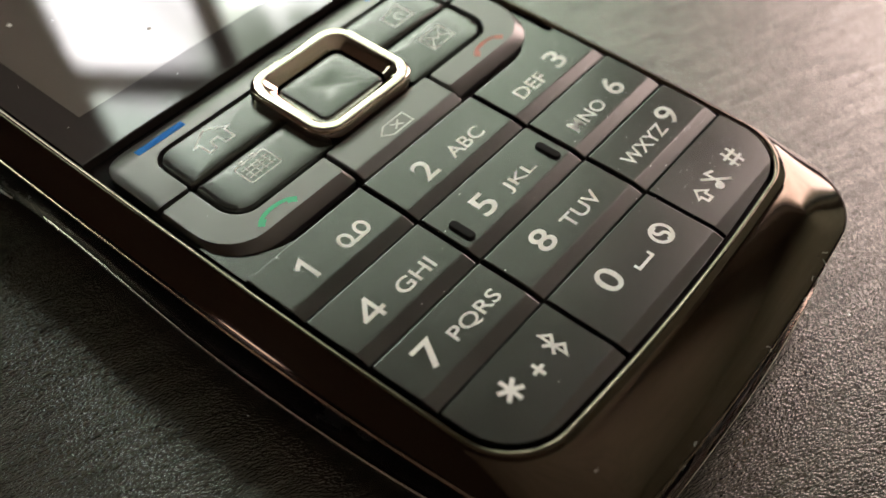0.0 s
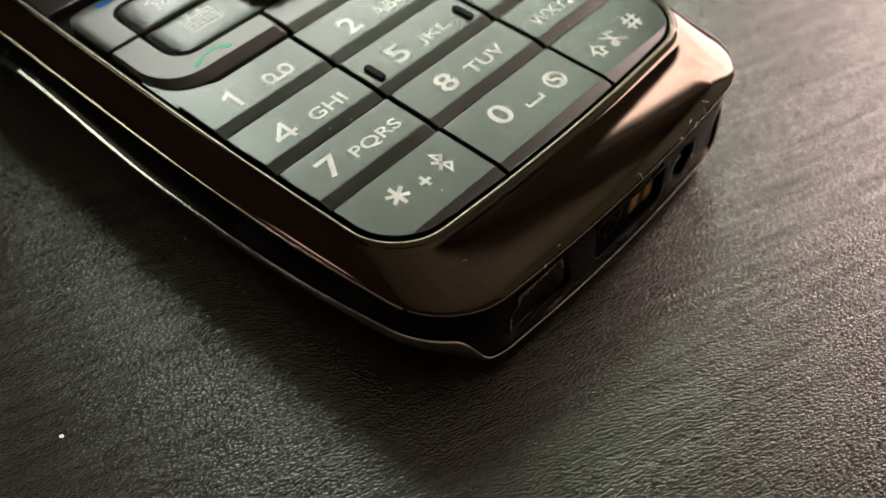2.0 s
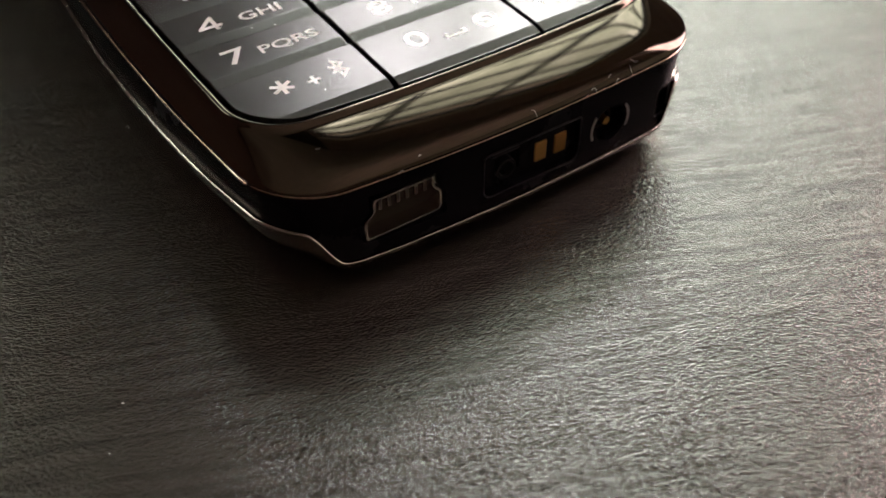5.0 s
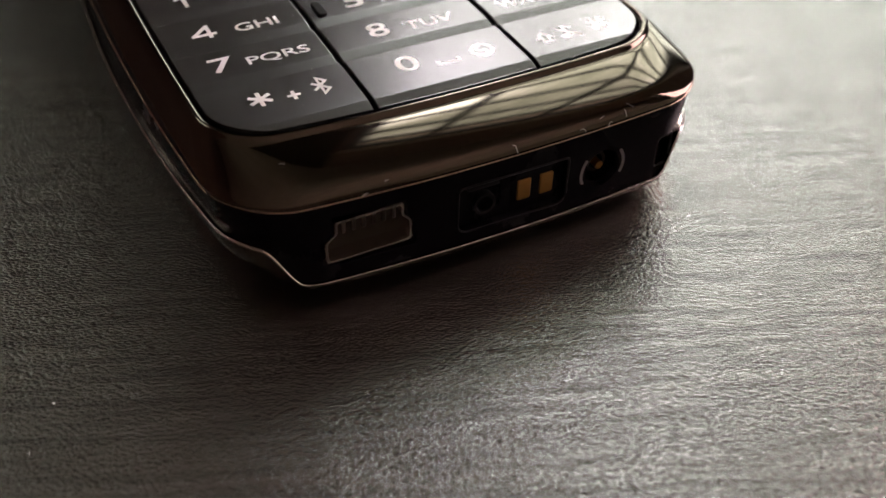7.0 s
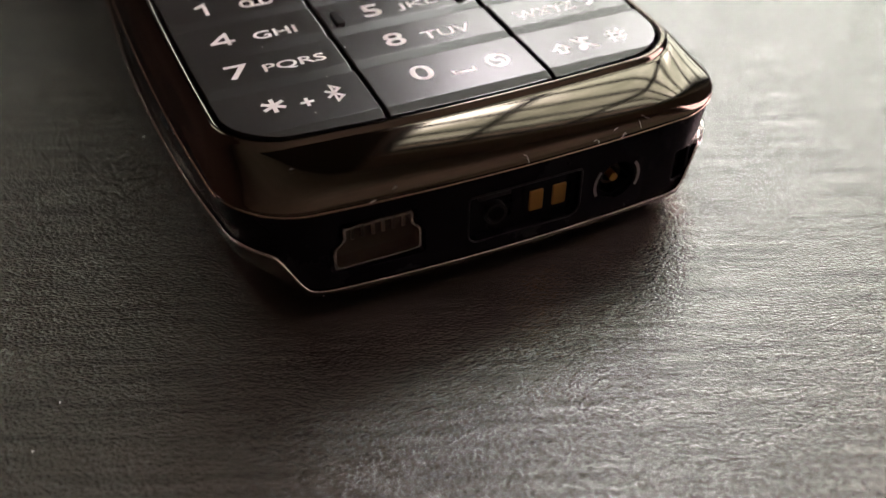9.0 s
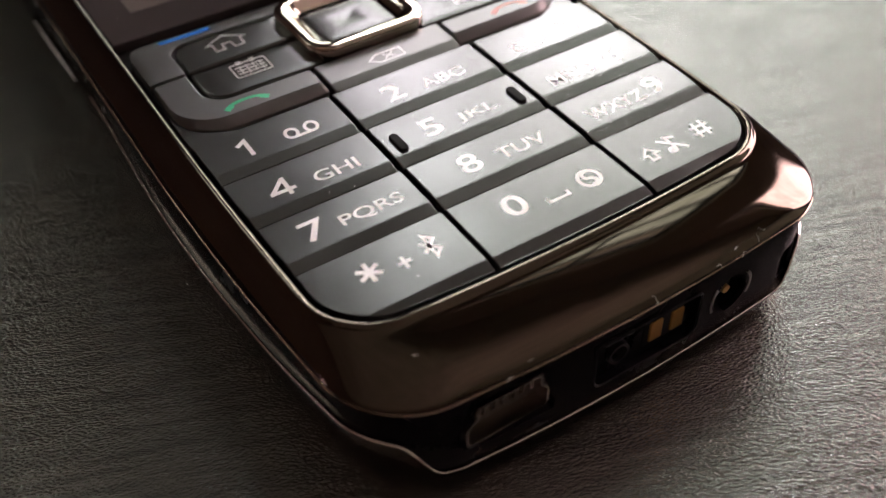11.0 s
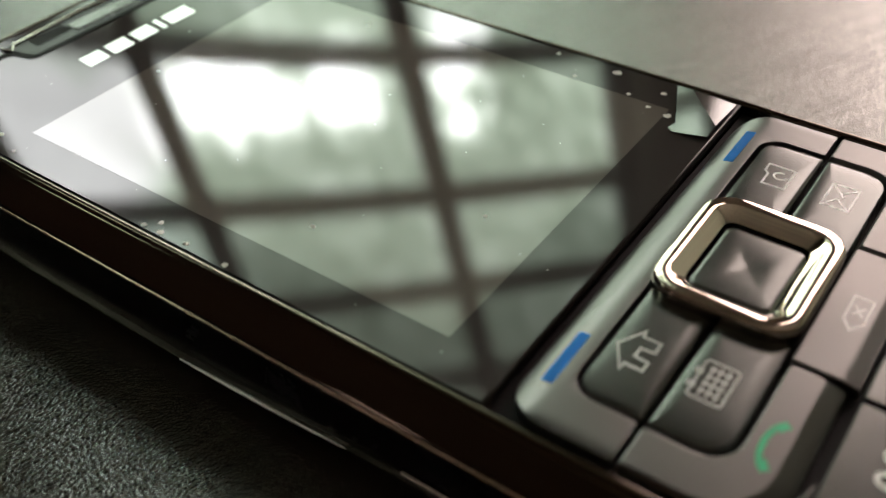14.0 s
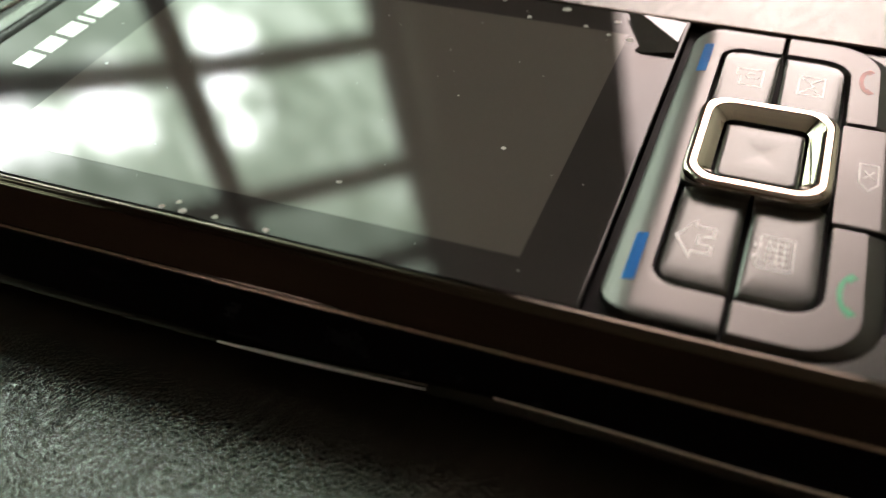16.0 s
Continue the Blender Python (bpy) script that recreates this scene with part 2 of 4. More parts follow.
def box(bm, x0, x1, y0, y1, z0, z1, bev=0.0):
    vs = [bm.verts.new((x, y, z)) for z in (z0, z1) for x, y in ((x0, y0), (x1, y0), (x1, y1), (x0, y1))]
    fs = [bm.faces.new([vs[i] for i in q]) for q in ((3, 2, 1, 0), (4, 5, 6, 7), (0, 1, 5, 4), (1, 2, 6, 5), (2, 3, 7, 6), (3, 0, 4, 7))]
    if bev:
        es = list({e for f in fs for e in f.edges})
        bmesh.ops.bevel(bm, geom=es, offset=bev, segments=2, affect="EDGES", profile=0.5)
    return bm


def rrect(x0, x1, y0, y1, radii, n=8):
    """A rounded rectangle, anticlockwise; radii: bottom left, bottom right, top right, top left."""
    pts = []
    for (cx, cy, sx, sy, a0), r in zip(((x0, y0, 1, 1, 180), (x1, y0, -1, 1, 270), (x1, y1, -1, -1, 0), (x0, y1, 1, -1, 90)), radii):
        for i in range(n + 1):
            a = radians(a0 + 90 * i / n)
            pts.append((cx + sx * r + r * math.cos(a), cy + sy * r + r * math.sin(a)))
    return pts


def rounded(corners, n=6):
    """A polygon from (x, y, radius) corners."""
    pts = []
    for i, (x, y, r) in enumerate(corners):
        if r <= 0:
            pts.append((x, y))
            continue
        p = Vector((x, y))
        a = (Vector(corners[i - 1][:2]) - p).normalized()
        b = (Vector(corners[(i + 1) % len(corners)][:2]) - p).normalized()
        half = a.angle(b) / 2
        t = r / math.tan(half)
        s, e = p + a * t, p + b * t
        c = p + (a + b).normalized() * (r / math.sin(half))
        a0 = math.atan2(s.y - c.y, s.x - c.x)
        d = (math.atan2(e.y - c.y, e.x - c.x) - a0 + math.pi) % (2 * math.pi) - math.pi
        pts += [(c.x + r * math.cos(a0 + d * k / n), c.y + r * math.sin(a0 + d * k / n)) for k in range(n + 1)]
    return pts


def clip(poly, axis, value, keep_less):
    """The polygon's side of one straight cut."""
    out = []
    for p, q in zip(poly, poly[1:] + poly[:1]):
        ip, iq = (p[axis] <= value) == keep_less, (q[axis] <= value) == keep_less
        if ip:
            out.append(p)
        if ip != iq:
            t = (value - p[axis]) / (q[axis] - p[axis])
            out.append((p[0] + t * (q[0] - p[0]), p[1] + t * (q[1] - p[1])))
    return out


def outline(hw, yb, yt, rb, rt, bulge, taper, edge=56, corner=22, side=60):
    """The phone's outline seen from above: a rounded oblong with bowed ends that narrows towards the bottom."""
    pts = []

    def line(a, b, n):
        pts.extend((a[0] + (b[0] - a[0]) * i / n, a[1] + (b[1] - a[1]) * i / n) for i in range(n))

    def arc(cx, cy, r, a0, n):
        pts.extend((cx + r * math.cos(radians(a0 + 90 * i / n)), cy + r * math.sin(radians(a0 + 90 * i / n))) for i in range(n))

    line((-hw + rb, yb), (hw - rb, yb), edge)
    arc(hw - rb, yb + rb, rb, 270, corner)
    line((hw, yb + rb), (hw, yt - rt), side)
    arc(hw - rt, yt - rt, rt, 0, corner)
    line((hw - rt, yt), (-hw + rt, yt), edge)
    arc(-hw + rt, yt - rt, rt, 90, corner)
    line((-hw, yt - rt), (-hw, yb + rb), side)
    arc(-hw + rb, yb + rb, rb, 180, corner)
    out = []
    for x, y in pts:
        s = (x / hw) ** 2
        y += bulge * s * max(0, 1 - (y - yb) / 18) - bulge * s * max(0, 1 - (yt - y) / 18)
        x *= 1 - taper * max(0, (42 - y) / 36) ** 2 - 0.6 * taper * max(0, (y - 98) / 26) ** 2
        out.append((x, y))
    return out


def loft(bm, rings, cap_first=False, cap_last=False):
    """Joins closed rings of (x, y, z), all of one length."""
    vs = [[bm.verts.new(p) for p in ring] for ring in rings]
    for a, b in zip(vs, vs[1:]):
        n = len(a)
        for i in range(n):
            bm.faces.new((a[i], a[(i + 1) % n], b[(i + 1) % n], b[i]))
    if cap_first:
        bm.faces.new(vs[0])
    if cap_last:
        bm.faces.new(vs[-1])
    return bm


def tube(path, radius, n=8):
    """A thin round rod along a path of (x, y, z); the radius may be one for each point."""
    bm = bmesh.new()
    pts = [Vector(p) for p in path]
    rows = []
    for i, p in enumerate(pts):
        d = (pts[min(i + 1, len(pts) - 1)] - pts[max(i - 1, 0)]).normalized()
        a = d.orthogonal().normalized() if abs(d.z) > 0.95 else d.cross(Vector((0, 0, 1))).normalized()
        e = d.cross(a)
        rr = radius[i] if isinstance(radius, list) else radius
        rows.append([bm.verts.new(p + rr * (math.cos(6.2832 * k / n) * a + math.sin(6.2832 * k / n) * e)) for k in range(n)])
    for q, w in zip(rows, rows[1:]):
        for k in range(n):
            bm.faces.new((q[k], q[(k + 1) % n], w[(k + 1) % n], w[k]))
    bm.faces.new(rows[0])
    bm.faces.new(rows[-1][::-1])
    return bm


def ring(poly, z):
    return [(x, y, z) for x, y in poly]


def lerp(a, b, s):
    return [(p[0] + (q[0] - p[0]) * s, p[1] + (q[1] - p[1]) * s) for p, q in zip(a, b)]


def inset(poly, d):
    """The anticlockwise polygon moved inwards by d."""
    out = []
    n = len(poly)
    for i in range(n):
        a, p, b = Vector(poly[i - 1]), Vector(poly[i]), Vector(poly[(i + 1) % n])
        e1, e2 = (p - a), (b - p)
        if e1.length < 1e-6 or e2.length < 1e-6:
            e1 = e2 = b - a
        n1, n2 = Vector((-e1.y, e1.x)).normalized(), Vector((-e2.y, e2.x)).normalized()
        m = (n1 + n2).normalized()
        k = d / max(0.4, m.dot(n1))
        out.append((p.x + m.x * k, p.y + m.y * k))
    return out


def slab(poly, z0, z1, round_by=0.2, ridge=None, drop=0.0, cuts=()):
    """A key or plate: the polygon raised from z0 to z1 with a rounded rim; past the line y = ridge its front slopes down by drop."""
    bm = bmesh.new()
    keep = []
    for p in poly:
        if not keep or (Vector(p) - Vector(keep[-1])).length > 0.02:
            keep.append(p)
    if (Vector(keep[0]) - Vector(keep[-1])).length < 0.02:
        keep.pop()
    f = bm.faces.new([bm.verts.new((x, y, z1)) for x, y in keep])
    bm.normal_update()
    if f.normal.z < 0:
        f.normal_flip()
    for axis, value in cuts:
        co, no = [0, 0, 0], [0, 0, 0]
        co[axis], no[axis] = value, 1
        bmesh.ops.bisect_plane(bm, geom=bm.verts[:] + bm.edges[:] + bm.faces[:], plane_co=co, plane_no=no)
    if ridge is not None:
        bmesh.ops.bisect_plane(bm, geom=bm.verts[:] + bm.edges[:] + bm.faces[:], plane_co=(0, ridge, 0), plane_no=(0, 1, 0))
        low = min(v.co.y for v in bm.verts)
    top = list(bm.faces)
    rim = [e for e in bm.edges]
    ext = bmesh.ops.extrude_face_region(bm, geom=top)
    moved = [g for g in ext["geom"] if isinstance(g, bmesh.types.BMVert)]
    newf = [g for g in ext["geom"] if isinstance(g, bmesh.types.BMFace)]
    tops = set(moved)
    for v in bm.verts:
        if v not in tops:
            v.co.z = z0
    if ridge is not None:
        for v in moved:
            if v.co.y < ridge - 1e-4:
                v.co.z -= drop * (ridge - v.co.y) / (ridge - low)
    edges = [e for e in bm.edges if e.verts[0] in tops and e.verts[1] in tops and (any(f not in newf for f in e.link_faces) or (ridge is not None and abs(e.verts[0].co.y - ridge) < 1e-4 and abs(e.verts[1].co.y - ridge) < 1e-4))]
    if round_by:
        bmesh.ops.bevel(bm, geom=edges, offset=round_by, segments=3, affect="EDGES", profile=0.6, clamp_overlap=True)
    flat = bm.faces.layers.int.new("flat")
    for f in bm.faces:
        f[flat] = 1 if f.calc_area() > 0.5 else 0
    return bm


def strokes(lines, width, z, thick=0.03, closed=False):
    """Flat pen strokes: each line a list of (x, y), drawn as a ribbon of that width."""
    bm = bmesh.new()
    for layer, pts in enumerate(lines):
        pts = [Vector(p) for p in pts]
        loop = (pts[0] - pts[-1]).length < 1e-6 and len(pts) > 2
        if loop:
            pts = pts[:-1]
        n = len(pts)
        rows = []
        for i, p in enumerate(pts):
            a = pts[i - 1] if (i or loop) else p
            b = pts[(i + 1) % n] if (i < n - 1 or loop) else p
            d1, d2 = (p - a), (b - p)
            d1 = d1.normalized() if d1.length > 1e-9 else d2.normalized()
            d2 = d2.normalized() if d2.length > 1e-9 else d1
            n1, n2 = Vector((-d1.y, d1.x)), Vector((-d2.y, d2.x))
            m = n1 + n2
            m = m.normalized() if m.length > 1e-6 else n1
            k = width / 2 / max(0.5, m.dot(n1))
            rows.append([bm.verts.new((p.x + s * m.x * k, p.y + s * m.y * k, zz)) for s, zz in ((1, z + 0.002 * layer), (-1, z + 0.002 * layer), (-1, z - thick), (1, z - thick))])
        for i in range(n if loop else n - 1):
            a, b = rows[i], rows[(i + 1) % n]
            for j in range(4):
                bm.faces.new((a[j], a[(j + 1) % 4], b[(j + 1) % 4], b[j]))
        if not loop:
            bm.faces.new(rows[0])
            bm.faces.new(rows[-1][::-1])
    return bm


def circle(cx, cy, rx, ry, a0=0, a1=360, n=20):
    return [(cx + rx * math.cos(radians(a0 + (a1 - a0) * i / n)), cy + ry * math.sin(radians(a0 + (a1 - a0) * i / n))) for i in range(n + 1)]


def lettering(text, x0, x1, y0, height, z):
    """Words in the built-in font, fitted between x0 and x1 on the base line y0."""
    cu = bpy.data.curves.new("lettering", "FONT")
    cu.body, cu.size, cu.extrude, cu.offset, cu.resolution_u = text, 1.0, 0.0, 0.010, 4
    ob = bpy.data.objects.new("lettering", cu)
    me = bpy.data.meshes.new_from_object(ob)
    bm = bmesh.new()
    bm.from_mesh(me)
    bpy.data.objects.remove(ob)
    bpy.data.curves.remove(cu)
    bpy.data.meshes.remove(me)
    xs, ys = [v.co.x for v in bm.verts], [v.co.y for v in bm.verts]
    for v in bm.verts:
        v.co = (x0 + (v.co.x - min(xs)) / (max(xs) - min(xs)) * (x1 - x0), y0 + (v.co.y - min(ys)) / (max(ys) - min(ys)) * height, z)
    ext = bmesh.ops.extrude_face_region(bm, geom=bm.faces[:])
    for g in ext["geom"]:
        if isinstance(g, bmesh.types.BMVert):
            g.co.z -= 0.03
    return bm


def thing(name, label, category, at=(0, 0, 0), group=""):
    ob = new(name)
    ob.location = at
    ob.empty_display_size = 0.01
    return tagged(ob, label, category, group)


# ---------------------------------------------------------------- the room
AZ = radians(50)
U, V = Vector((math.cos(AZ), math.sin(AZ), 0)), Vector((-math.sin(AZ), math.cos(AZ), 0))
ROOM = Matrix(((U.x, V.x, 0, 0), (U.y, V.y, 0, 0), (0, 0, 1, 0), (0, 0, 0, 1)))
WALL_U, BACK_U, SIDE_R, SIDE_L, LOW, HIGH = 1.40, -1.7, -2.6, 1.7, -0.75, 2.72
GARDEN_WIN = (-0.64, 0.455, 0.16, 2.15)
# unseen low opening in front of the warm glow panel, sized by those highlights
GLINT_WIN = (-0.52, -0.26, 0.08, 0.24)
# unseen high opening, added to let the green fill glow in
FILL_WIN = (0.85, 1.30, 1.45, 2.35)
FACADE_WIN = (-2.45, -1.05, 0.22, 2.25)
LEAN = -0.09  # the uprights of the old timber front lean


def structure(name, bm, material, label, category):
    ob = part(name, bm, material, None, label, 1.0, False)
    ob.matrix_world = ROOM
    return tagged(ob, label, category, kind="structure")


def lean(bm, keep=()):
    """Lets the uprights of the window wall lean sideways, but for those at the given places."""
    for v in bm.verts:
        if not any(abs(v.co.y - k) < 1e-4 for k in keep):
            v.co.y += LEAN * (v.co.z - 0.95)
    return bm


def wall_with_windows():
    bm = bmesh.new()
    u0, u1 = WALL_U, WALL_U + 0.18
    a, b = FACADE_WIN, GARDEN_WIN
    for v0, v1, z0, z1 in (
        (SIDE_R - 0.6, a[0], LOW, HIGH), (a[1], b[0], LOW, HIGH),
        (a[0], a[1], LOW, a[2]), (a[0], a[1], a[3], HIGH), (b[0], b[1], LOW, b[2]), (b[0], b[1], b[3], HIGH),
    ):
        box(bm, u0, u1, v0, v1, z0, z1)
    return lean(bm, (SIDE_R - 0.6,))


def wall_beside_window():
    return lean(box(bmesh.new(), WALL_U, WALL_U + 0.18, GARDEN_WIN[1], SIDE_L + 0.2, LOW, HIGH), (SIDE_L + 0.2,))


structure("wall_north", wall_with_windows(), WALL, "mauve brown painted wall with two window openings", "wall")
structure("wall_northwest", wall_beside_window(), WALL_SHADE, "brown wall beside the window, darkened for shade", "wall")
structure("wall_south", box(bmesh.new(), BACK_U - 0.15, BACK_U, SIDE_R - 0.2, SIDE_L + 0.2, LOW, HIGH), WALL_SHADE, "plain brown room wall, darkened for shade", "wall")
structure("wall_east", box(bmesh.new(), BACK_U, WALL_U, SIDE_R - 0.15, SIDE_R, LOW, HIGH), WALL, "plain brown painted side wall", "wall")


def wall_with_added_openings():
    bm = bmesh.new()
    a, b = GLINT_WIN, FILL_WIN
    for u0, u1, z0, z1 in ((BACK_U, a[0], LOW, HIGH), (a[1], b[0], LOW, HIGH), (b[1], WALL_U, LOW, HIGH),
                           (a[0], a[1], LOW, a[2]), (a[0], a[1], a[3], HIGH), (b[0], b[1], LOW, b[2]), (b[0], b[1], b[3], HIGH)):
        box(bm, u0, u1, SIDE_L, SIDE_L + 0.15, z0, z1)
    return bm


structure("wall_west", wall_with_added_openings(), WALL_SHADE, "brown side wall darkened for shade, with two added openings", "wall")
structure("backdrop_fill_light", box(bmesh.new(), 0.35, 3.8, 2.60, 2.65, -1.5, 4.2), FILL_LIGHT, "green fill glow added behind the side opening", "backdrop")
structure("backdrop_glint_light", box(bmesh.new(), -2.2, 1.2, 2.7, 2.75, -1.5, 2.0), GLINT_LIGHT, "warm glow panel added behind the low opening", "backdrop")
structure("ceiling", box(bmesh.new(), BACK_U - 0.2, WALL_U + 0.2, SIDE_R - 0.2, SIDE_L + 0.2, HIGH, HIGH + 0.12), CEILING, "cream painted ceiling of the room", "ceiling")
structure("floor", box(bmesh.new(), BACK_U - 0.2, WALL_U + 0.2, SIDE_R - 0.2, SIDE_L + 0.2, LOW - 0.12, LOW), FLOOR, "brown floor under the table", "floor")
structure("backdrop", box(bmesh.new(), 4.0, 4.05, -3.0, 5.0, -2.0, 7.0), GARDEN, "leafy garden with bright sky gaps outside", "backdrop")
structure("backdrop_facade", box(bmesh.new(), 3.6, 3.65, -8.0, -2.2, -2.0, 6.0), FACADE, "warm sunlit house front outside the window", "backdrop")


def window(name, rect, posts, rails, label, place=ROOM):
    v0, v1, z0, z1 = rect
    ob = thing(name, label, "window")
    tagged(ob, kind="structure")
    ob.matrix_world = place
    u0, u1 = WALL_U + 0.05, WALL_U + 0.10
    skew = lean if place is ROOM else (lambda bm: bm)
    for s in ((v0, v0 + 0.04, z0, z1), (v1 - 0.04, v1, z0, z1), (v0 + 0.04, v1 - 0.04, z0, z0 + 0.04), (v0 + 0.04, v1 - 0.04, z1 - 0.04, z1)):
        part("window_frame", skew(box(bmesh.new(), u0, u1, *s, 0.004)), FRAME, ob, "", 1.0)
    for v in posts:
        part("post", skew(box(bmesh.new(), u0 + 0.005, u1 - 0.005, v - 0.022, v + 0.022, z0 + 0.04, z1 - 0.04, 0.004)), FRAME, ob, "", 1.0)
    for z in rails:
        part("rail", skew(box(bmesh.new(), u0 + 0.008, u1 - 0.008, v0 + 0.04, v1 - 0.04, z - 0.016, z + 0.016, 0.004)), FRAME, ob, "", 1.0)


window("window_1", GARDEN_WIN, (-0.265, 0.156), (0.34, 0.58, 0.824, 1.085, 1.30, 1.54, 1.78, 1.98), "dark framed window with many small panes")
window("window_2", FACADE_WIN, (), (), "dark framed window beside the table")
TO_SIDE = ROOM @ Matrix.Rotation(radians(90), 4, "Z") @ Matrix.Translation((SIDE_L - WALL_U, 0, 0))
window("window_3", (-GLINT_WIN[1], -GLINT_WIN[0], GLINT_WIN[2], GLINT_WIN[3]), (), (), "small low framed opening added for highlights on the phone's edges", TO_SIDE)
window("window_4", (-FILL_WIN[1], -FILL_WIN[0], FILL_WIN[2], FILL_WIN[3]), (), (1.9,), "narrow high framed opening added to light the table's left", TO_SIDE)


# ---------------------------------------------------------------- the table
def table():
    ob = thing("table", "near-black wood-grain laminate table with embossed pores", "table")
    top = part("tabletop", box(bmesh.new(), -0.6, 0.75, -0.45, 0.55, -0.03, 0.0, 0.002), TABLE, ob, "", 1.0)
    for x in (-0.55, 0.70):
        for y in (-0.40, 0.50):
            part("leg", box(bmesh.new(), x - 0.03, x + 0.03, y - 0.03, y + 0.03, -0.75, -0.03, 0.003), TABLE, ob, "", 1.0)
    return ob


table()


# ---------------------------------------------------------------- the phone (millimetres; x across, y from bottom end to top end)
phone = thing("mobile_phone", "bronze and black candybar keypad phone lying face up on the table", "phone")


def smooth_step(x, a, b):
    t = max(0.0, min(1.0, (x - a) / (b - a)))
    return t * t * (3 - 2 * t)


OPEN = outline(20.35, 12.3, 121.3, 4.6, 6.0, 0.9, 0.06)
OUTER = outline(23.1, 5.2, 124.3, 6.0, 8.0, 1.2, 0.08)


def swell(poly):
    """The lower body stands out a little at one corner of the bottom end."""
    out = []
    for x, y in poly:
        near = smooth_step(x, 8, 21) * (1 - smooth_step(y, 22, 50))
        out.append((x * (1 - 0.021 * smooth_step(y, 40, 60)) + 0.75 * near, y))
    return out


REAR = swell(outline(23.8, 4.75, 124.3, 6.8, 10.0, 1.2, 0.135))
KEY_AREA = inset(OPEN, 0.32)
TOP = 12.0


def cover_low(y):
    return 9.85 - 0.6 * smooth_step(y, 8, 26)


def back_edge(x, y):
    """Height of the back cover's upper edge: high along the sides, falling away past the corners of the bottom end."""
    side = 4.6 + 0.8 * (1 - smooth_step(y, 7, 22)) - 1.6 * smooth_step(y, 60, 82)
    end = 1 - smooth_step(abs(x), 16.3, 19.0)
    return side + (2.2 - side) * end if y < 20 else side


def front_cover():
    bm = bmesh.new()
    rings = [ring(inset(OPEN, d), z) for d, z in ((0.05, 10.6), (0.02, 11.60), (-0.03, 11.74), (-0.13, 11.85), (-0.29, 11.91), (-0.44, 11.90), (-0.60, 11.82), (-0.74, 11.70), (-0.84, 11.63))]
    base = inset(OPEN, -0.94)
    for k in range(0, 16):
        a = radians(90 * k / 15)
        h = math.sin(a) ** 1.25
        pts = []
        for (x, y), (bx, by) in zip(lerp(base, OUTER, h), base):
            steep = 0.16 + 0.46 * smooth_step(abs(bx), 13.5, 20.0)
            pts.append((x, y, cover_low(y) + (11.59 - cover_low(y)) * math.cos(a) ** 1.05 * (1 - steep * h)))
        rings.append(pts)
    low = inset(OUTER, 0.03)
    rings.append([(x, y, cover_low(y) - 0.22) for x, y in low])
    low = inset(OUTER, 0.35)
    rings.append([(x, y, cover_low(y) - 0.42) for x, y in low])
    low = inset(OUTER, 1.4)
    rings.append([(x, y, cover_low(y) - 0.42) for x, y in low])
    return part("front_cover", loft(bm, rings), COVER, phone, "glossy bronze chrome front frame")


def cut(ob, cutters):
    """Cuts the given meshes out of ob's mesh."""
    for bm in cutters:
        me = bpy.data.meshes.new("cutter")
        bmesh.ops.recalc_face_normals(bm, faces=bm.faces)
        for v in bm.verts:
            v.co *= MM
        bm.to_mesh(me)
        bm.free()
        tool = new("cutter", me)
        mod = ob.modifiers.new("cut", "BOOLEAN")
        mod.object, mod.operation, mod.solver = tool, "DIFFERENCE", "EXACT"
        bpy.context.view_layer.update()
        done = bpy.data.meshes.new_from_object(ob.evaluated_get(bpy.context.evaluated_depsgraph_get()))
        ob.modifiers.clear()
        ob.data = done
        bpy.data.objects.remove(tool)


def usb_shape(grow=0.0):
    """The rounded trapezoid of the small port, as (x, z)."""
    g = grow
    corners = [(-14.35 - g, 4.0 - g, 0.4), (-7.65 + g, 4.0 - g, 0.4), (-7.65 + g, 5.75, 0.5), (-8.3 + g, 6.5, 0.4), (-8.3 + g, 7.45 + g, 0.2), (-13.5 - g, 7.45 + g, 0.2), (-13.5 - g, 6.5, 0.4), (-14.35 - g, 5.75, 0.5)]
    return rounded(corners, 4)


def prism_y(shape, y0, y1):
    bm = bmesh.new()
    return loft(bm, [[(x, y0, z) for x, z in shape], [(x, y1, z) for x, z in shape]], True, True)


def tube_y(inner, outer, y0, y1):
    bm = bmesh.new()
    r = [[(x, y1, z) for x, z in inner], [(x, y0, z) for x, z in inner], [(x, y0, z) for x, z in outer], [(x, y1, z) for x, z in outer]]
    return loft(bm, r + [r[0]])


def disc(cx, cz, r, n=28, a0=0, a1=360):
    return [(cx + r * math.cos(radians(a0 + (a1 - a0) * i / n)), cz + r * math.sin(radians(a0 + (a1 - a0) * i / n))) for i in range(n)]


